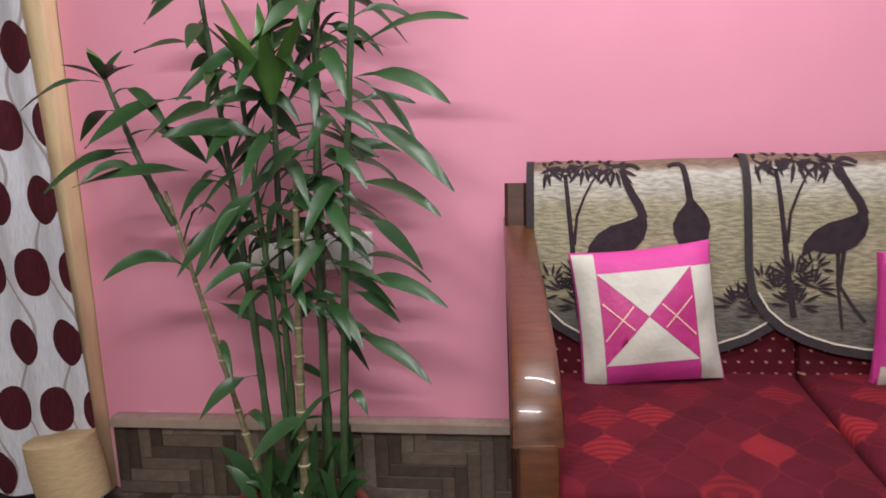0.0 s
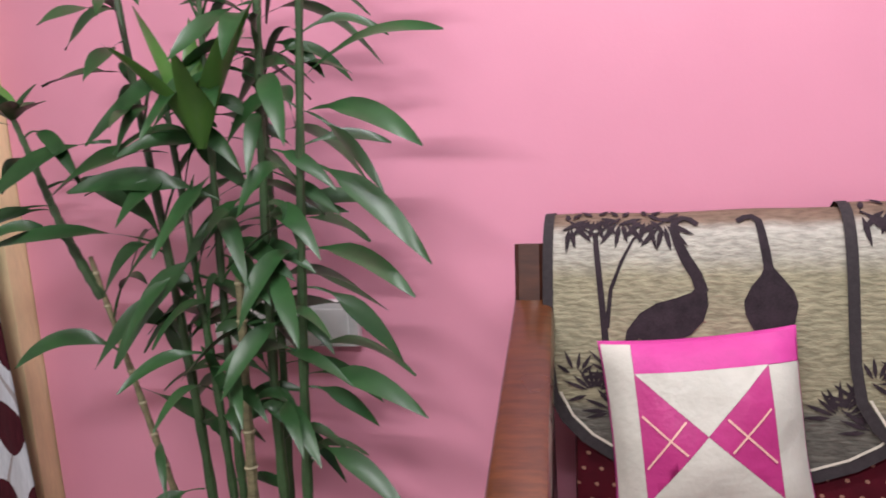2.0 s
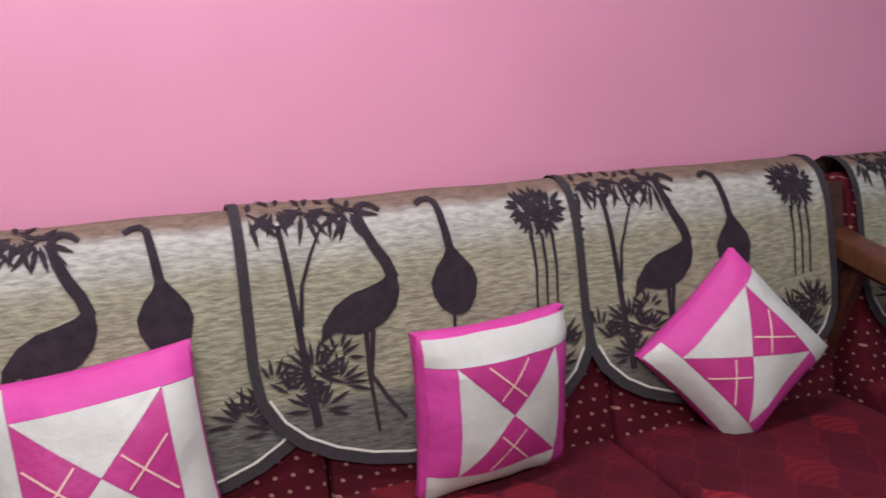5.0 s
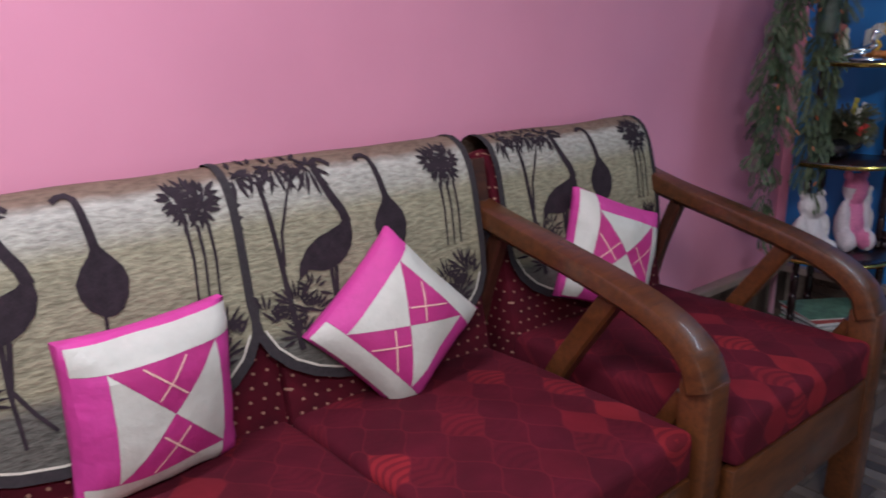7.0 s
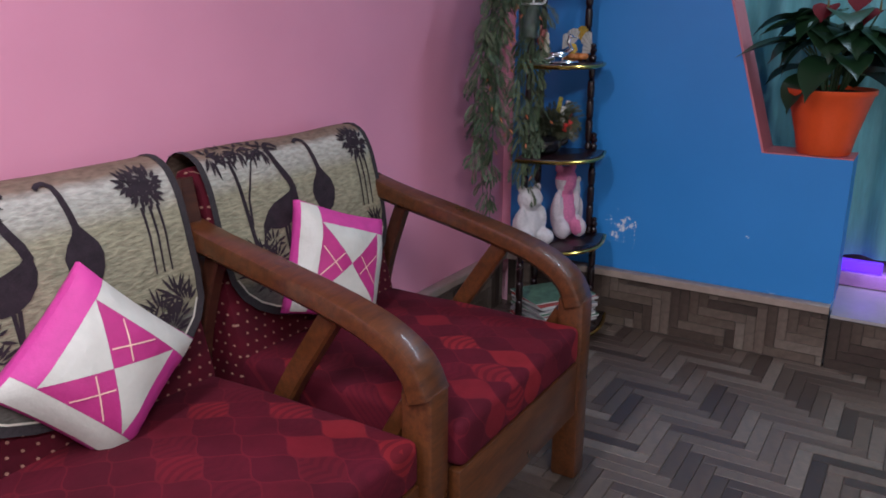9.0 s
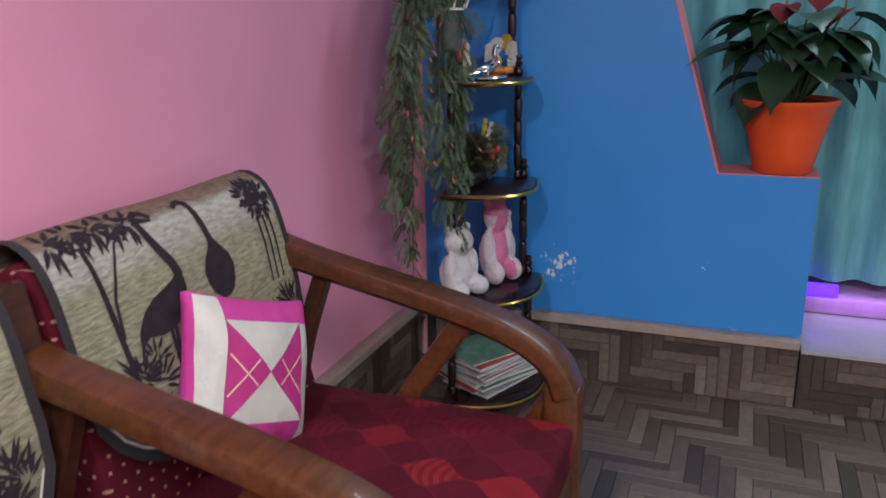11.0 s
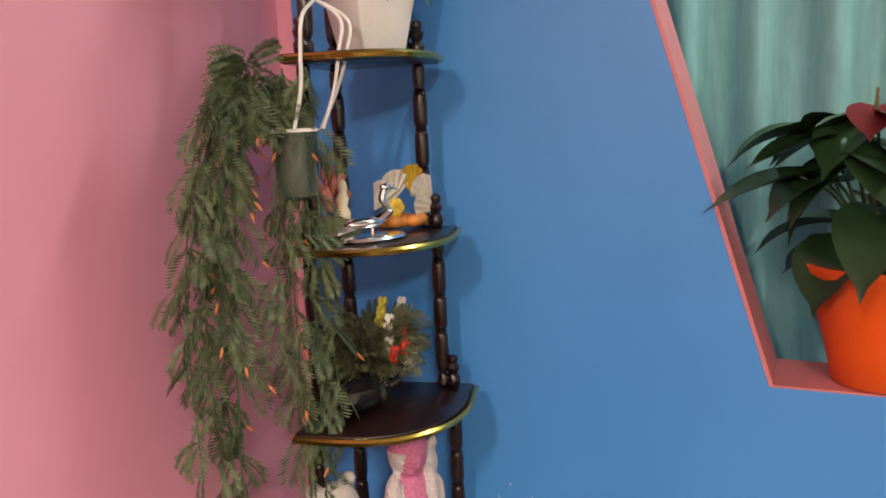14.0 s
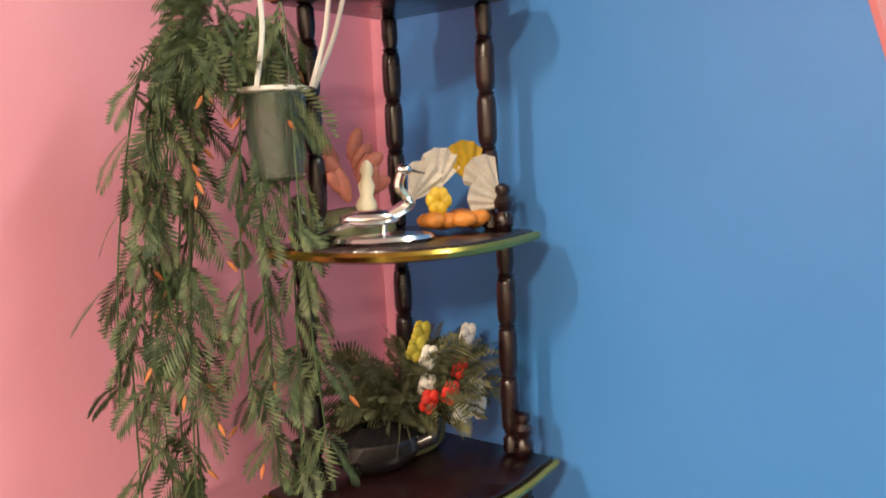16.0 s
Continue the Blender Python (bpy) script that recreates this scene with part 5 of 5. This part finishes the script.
# long-necked silver ornament
bm = lathe([(0.055, 0.0), (0.060, 0.004), (0.056, 0.010), (0.030, 0.014)], 28)
bmesh.ops.scale(bm, vec=(1.0, 0.6, 1), verts=bm.verts)
blob([(-0.015, 0, 0.038, 0.036, 0.015, 0.014), (0.027, 0, 0.112, 0.010, 0.008, 0.009)], "x", SILVER, bm)
tube(smooth_path([(0.008, 0, 0.040), (0.030, 0, 0.060), (0.020, 0, 0.085), (0.025, 0, 0.112)], 5), [0.010] * 6 + [0.006] * 10, 8, bm)
tube([(0.030, 0, 0.112), (0.052, 0, 0.104)], [0.004, 0.001], 6, bm)
tube([(-0.035, 0, 0.034), (-0.075, 0, 0.018)], [0.009, 0.002], 6, bm)
tube([(0.0, 0.004, 0.010), (0.002, 0.004, 0.034)], 0.003, 6, bm)
tagged(part("silver_ornament", bm, SILVER, m=pose(3.482, 1.618, Z3, 0, 0, -30) @ Matrix.Diagonal((1.15, 1.15, 0.84, 1))), "polished silver ornament on an oval base", "ornament")

# small figures and shells
CREAM = plain("cream_resin", (0.72, 0.66, 0.50), 0.45, vary=0.12)
CORAL = plain("coral_resin", (0.48, 0.15, 0.11), 0.5, vary=0.3)
MOSS = plain("moss_resin", (0.14, 0.15, 0.08), 0.7, vary=0.4)
fig = thing("resin_ornament", "small painted resin ornament in cream, coral and green", "ornament", pose(3.508, 1.732, Z3) @ Matrix.Scale(1.05, 4))
part("base", lathe([(0.05, 0.0), (0.064, 0.006), (0.060, 0.022), (0.040, 0.034), (0.012, 0.038)], 20), MOSS, fig)
part("column", lathe([(0.013, 0.03), (0.015, 0.042), (0.009, 0.055), (0.012, 0.068), (0.007, 0.080), (0.0095, 0.088), (0.007, 0.098), (0.002, 0.103)], 14), CREAM, fig, m=pose(0.004, -0.030, 0, 0, 4, 0))
rng = random.Random(14)
for side in (-1, 1):
    for k in range(6):
        a = radians(rng.uniform(15, 80))
        bm = blob([(0, 0, 0.022, 0.012, 0.006, 0.026)], "c", CORAL)
        part("coral_frond", bm, CORAL, fig, m=pose(side * 0.014, -0.018 + 0.006 * k, 0.050 + 0.011 * k, 0, side * math.degrees(a), rng.uniform(-25, 25)))

SHELL = plain("pale_shell", (0.82, 0.79, 0.72), 0.4, vary=0.2, scale=40)
AMBER = plain("orange_base", (0.62, 0.22, 0.05), 0.45, vary=0.3)
GOLDEN = plain("yellow_resin", (0.70, 0.46, 0.05), 0.45, vary=0.2)
orn = thing("shell_ornament", "ornament of pale shells on an orange base", "ornament", pose(3.610, 1.620, Z3, 0, 0, -35))
lumps = random.Random(3)
for k in range(11):
    part("pebble", blob([(lumps.uniform(-0.035, 0.035), lumps.uniform(-0.022, 0.022), 0.011 + lumps.uniform(0, 0.010), lumps.uniform(0.014, 0.022), lumps.uniform(0.012, 0.018), 0.012)], "b", AMBER), AMBER, orn)
part("yellow_bud", blob([(-0.022 + 0.010 * math.cos(q), -0.012, 0.046 + 0.010 * math.sin(q), 0.009, 0.007, 0.011) for q in range(6)], "y", GOLDEN), GOLDEN, orn)
for k, (x, z, a) in enumerate(((-0.045, 0.085, 35), (-0.018, 0.105, 12), (0.018, 0.115, -15), (0.045, 0.090, -40), (0.050, 0.055, -70))):
    bm = bmesh.new()
    rib = 9
    foot = bm.verts.new((0, -0.004, -0.035))
    arc = [bm.verts.new((0.030 * math.sin(q) * (1 + 0.06 * (i % 2)), -0.010 * math.cos(q) - 0.004 * (i % 2), 0.030 * math.cos(q) * (1 + 0.06 * (i % 2)))) for i, q in ((i, -1.25 + 2.5 * i / rib) for i in range(rib + 1))]
    for p, q in zip(arc, arc[1:]):
        bm.faces.new((foot, p, q))
    bmesh.ops.solidify(bm, geom=list(bm.faces), thickness=0.004)
    part("shell", bm, SHELL if k != 2 else GOLDEN, orn, m=pose(x, 0, z * 0.86, 0, a, 0))

# flower basket and black pot on the middle board
basket = thing("flower_arrangement", "small artificial flower arrangement with red and cream flowers", "flowers", pose(3.572, 1.718, Z2) @ Matrix.Scale(1.18, 4))
part("holder", lathe([(0.045, 0), (0.055, 0.01), (0.060, 0.05), (0.050, 0.055)], 18), MOSS, basket)
rng = random.Random(21)
bm = bmesh.new()
for k in range(330):
    a, up = rng.uniform(0, 2 * math.pi), rng.uniform(0.0, 1.2)
    way = Vector((math.cos(a), math.sin(a), up)).normalized()
    frond(bm, Vector((0, -0.02, 0.05)) + Vector((way.x * 0.105, way.y * 0.06, way.z * 0.11)) * rng.uniform(0.15, 1.0), way, rng.uniform(0.03, 0.060), rng, 0.42, 9)
tagged(part("foliage", bm, DRY_GREEN, basket, sharp=80), kind="stuff")
FLOWER_YELLOW = plain("yellow_petal", (0.42, 0.36, 0.05), 0.5, vary=0.2)
RED = plain("red_petal", (0.70, 0.03, 0.02), 0.5, vary=0.2)
for mt, places in ((RED, ((0.015, -0.080, 0.085), (-0.015, -0.075, 0.080), (0.050, -0.06, 0.105))), (SHELL, ((0.085, -0.04, 0.140), (0.055, -0.070, 0.060), (0.080, -0.060, 0.045), (0.075, -0.060, 0.070), (0.035, -0.075, 0.050), (-0.005, -0.06, 0.095), (0.0, -0.06, 0.130))), (FLOWER_YELLOW, ((-0.012, -0.05, 0.140), (-0.002, -0.05, 0.160)))):
    for x, y, z in places:
        bm = bmesh.new()
        for i in range(7):
            a = 2 * math.pi * i / 7
            blob([(x + 0.0085 * math.cos(a), y - 0.004 * (i % 2), z + 0.0085 * math.sin(a), 0.0075, 0.004, 0.0075)], "p", mt, bm)
        part("flower", bm, mt, basket)
jar = thing("black_bowl", "glossy black glazed bowl on the shelf", "bowl", pose(3.488, 1.672, Z2, 0, 0, -20) @ Matrix.Scale(0.86, 4))
bm = lathe([(0.030, 0), (0.050, 0.008), (0.072, 0.035), (0.068, 0.058), (0.040, 0.072), (0.026, 0.078), (0.020, 0.076), (0.022, 0.066), (0.006, 0.060)], 28)
bmesh.ops.scale(bm, vec=(1.15, 0.75, 1), verts=bm.verts)
part("body", bm, BLACK_GLAZE, jar)
part("spout", tube(smooth_path([(0.065, -0.02, 0.04), (0.095, -0.03, 0.055), (0.100, -0.03, 0.085)], 5), [0.014] * 5 + [0.008] * 6, 10), BLACK_GLAZE, jar)

# white pot with a small plant on the upper board
pot = thing("white_pot", "square tapered white pot with a small green plant", "plant pot", pose(3.590, 1.658, Z4, 0, 0, 60))
bm = lathe([(0.052 * 1.2, 0), (0.056 * 1.2, 0.004), (0.083 * 1.2, 0.14), (0.086 * 1.2, 0.16), (0.078 * 1.2, 0.16), (0.070 * 1.2, 0.13), (0.01, 0.125)], 4)
bmesh.ops.rotate(bm, verts=bm.verts, matrix=Matrix.Rotation(radians(45), 3, "Z"))
bmesh.ops.bevel(bm, geom=list(bm.edges), offset=0.006, segments=2, profile=0.5, affect="EDGES")
part("pot", bm, WHITE_POT, pot)
rng = random.Random(4)
for k in range(12):
    bm = bmesh.new()
    a = rng.uniform(0, 2 * math.pi)
    blade(bm, (0.02 * math.cos(a), 0.02 * math.sin(a), 0.13), (math.cos(a), math.sin(a), 1.2), rng.uniform(0.10, 0.16), 0.03, rng.uniform(1.2, 3), 0.2, rng, 0.1)
    part("leaf", bm, LEAF_YOUNG, pot, sharp=80)

# magazines on the bottom board
rng = random.Random(9)
z = Z0
for k in range(11):
    th = rng.uniform(0.007, 0.014)
    mag = thing("magazine", "worn magazine in a stack on the bottom board", "magazine", pose(3.520 + rng.uniform(-0.010, 0.010), 1.625 + rng.uniform(-0.010, 0.010), z, 0, 0, -28 + rng.uniform(-7, 7)), group="stack of magazines")
    part("page_block", box(-0.138, 0.138, -0.098, 0.098, 0.001, th - 0.001), PAPER, mag, smooth=False)
    cover = (COVER_GREY, COVER_RED, COVER_GREEN, COVER_GREY)[k % 4]
    part("cover", box(-0.140, 0.140, -0.100, 0.100, th - 0.001, th, 0.0003), cover, mag, smooth=False)
    z += th + 0.0008

# two tube lamps under the ceiling, unseen, assumed as the source of the room's light
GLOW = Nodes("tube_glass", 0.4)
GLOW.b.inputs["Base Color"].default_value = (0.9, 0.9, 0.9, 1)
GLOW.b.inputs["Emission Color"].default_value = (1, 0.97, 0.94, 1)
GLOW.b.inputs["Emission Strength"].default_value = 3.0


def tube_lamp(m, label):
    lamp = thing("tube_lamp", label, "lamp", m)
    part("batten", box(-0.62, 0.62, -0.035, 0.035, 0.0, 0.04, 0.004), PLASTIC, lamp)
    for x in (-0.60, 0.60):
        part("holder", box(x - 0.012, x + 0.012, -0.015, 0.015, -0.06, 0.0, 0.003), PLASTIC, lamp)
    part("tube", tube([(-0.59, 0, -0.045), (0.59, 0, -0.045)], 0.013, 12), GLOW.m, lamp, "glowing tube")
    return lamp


tube_lamp(pose(0.05, -0.50, TOP - 0.041), "assumed white fluorescent tube lamp under the middle of the ceiling, out of view")
tube_lamp(pose(0.50, 1.25, TOP - 0.041), "assumed white fluorescent tube lamp under the ceiling near the pink wall, out of view")


# ---- herringbone strips: skirting and floor ----
def herringbone(a0, a1, b0, b1, length, width, joint):
    """Rectangles (a, b, a, b) of an axis-aligned herringbone, cut to the given bounds."""
    out = []
    n = int((a1 - a0 + b1 - b0) / width) + 4
    m = int((a1 - a0 + b1 - b0) / length) + 3
    for i in range(-n, n):
        for j in range(-m, m):
            ox, oy = a0 + i * width - j * length, b0 + i * width + j * length
            for x0, y0, x1, y1 in ((ox, oy, ox + length, oy + width), (ox, oy + width, ox + width, oy + width + length)):
                x0, y0, x1, y1 = max(x0, a0), max(y0, b0), min(x1, a1), min(y1, b1)
                if x1 - x0 > 0.006 and y1 - y0 > 0.006:
                    out.append((x0 + joint, y0 + joint, x1 - joint, y1 - joint))
    return out


shared = {}


def strip_mesh(w, h, t, material):
    """A thin strip with eased upper edges, centred, its face up; alike ones share it."""
    key = (round(w, 4), round(h, 4), t)
    if key not in shared:
        e = 0.0012
        x, y = w / 2, h / 2
        v = [(-x, -y, 0), (x, -y, 0), (x, y, 0), (-x, y, 0), (-x, -y, t - e), (x, -y, t - e), (x, y, t - e), (-x, y, t - e), (-x + e, -y + e, t), (x - e, -y + e, t), (x - e, y - e, t), (-x + e, y - e, t)]
        f = [(8, 9, 10, 11)] + [(k, (k + 1) % 4, (k + 1) % 4 + 4, k + 4) for k in range(4)] + [(k + 4, (k + 1) % 4 + 4, (k + 1) % 4 + 8, k + 8) for k in range(4)]
        me = bpy.data.meshes.new("strip")
        me.from_pydata(v, [], f)
        me.materials.append(material)
        shared[key] = me
    return shared[key]


def lay_strip(parent, rect, m):
    x0, y0, x1, y1 = rect
    ob = new("tile_strip", strip_mesh(x1 - x0, y1 - y0, 0.004, TILE))
    ob.parent = parent
    ob.matrix_basis = m @ pose((x0 + x1) / 2, (y0 + y1) / 2, 0)


for rect in herringbone(DOOR_X + 0.03, WALL_X - 0.05, 0.004, DADO - 0.014, 0.18, 0.036, 0.0008):
    lay_strip(dado_north, rect, pose(0, WALL_Y - 0.030, 0, 90, 0, 0))
for rect in herringbone(-SILL_OUT + 0.008, 0.6, 0.004, 0.192, 0.18, 0.036, 0.0008):
    lay_strip(riser, rect, pose(WALL_X - 0.030, 0, 0, 90, 0, -90))
for rect in herringbone(-(WALL_Y - 0.05), -SILL_OUT, 0.004, DADO - 0.014, 0.18, 0.036, 0.0008):
    lay_strip(dado_east, rect, pose(WALL_X - 0.030, 0, 0, 90, 0, -90))

floor = bpy.data.objects["floor"]
verts, faces = [], []
NEAR = (2.55, WALL_X - 0.03, 0.55, 1.945)
for x0, y0, x1, y1 in herringbone(WEST, WALL_X - 0.002, SOUTH, WALL_Y - 0.001, 0.225, 0.045, 0.0009):
    if NEAR[0] < (x0 + x1) / 2 < NEAR[1] and NEAR[2] < (y0 + y1) / 2 < NEAR[3]:
        lay_strip(floor, (x0, y0, x1, y1), pose(0, 0, -0.004))
    else:
        k, e = len(verts), 0.0012
        verts += [(x0, y0, -0.004), (x1, y0, -0.004), (x1, y1, -0.004), (x0, y1, -0.004), (x0 + e, y0 + e, 0), (x1 - e, y0 + e, 0), (x1 - e, y1 - e, 0), (x0 + e, y1 - e, 0)]
        faces += [(k + 4, k + 5, k + 6, k + 7)] + [(k + i, k + (i + 1) % 4, k + (i + 1) % 4 + 4, k + i + 4) for i in range(4)]
rest = bpy.data.meshes.new("tile_strips")
rest.from_pydata(verts, [], faces)
rest.materials.append(TILE_FAR)
rest_ob = new("tile_strips", rest)
rest_ob.parent = floor
tagged(rest_ob, kind="stuff")
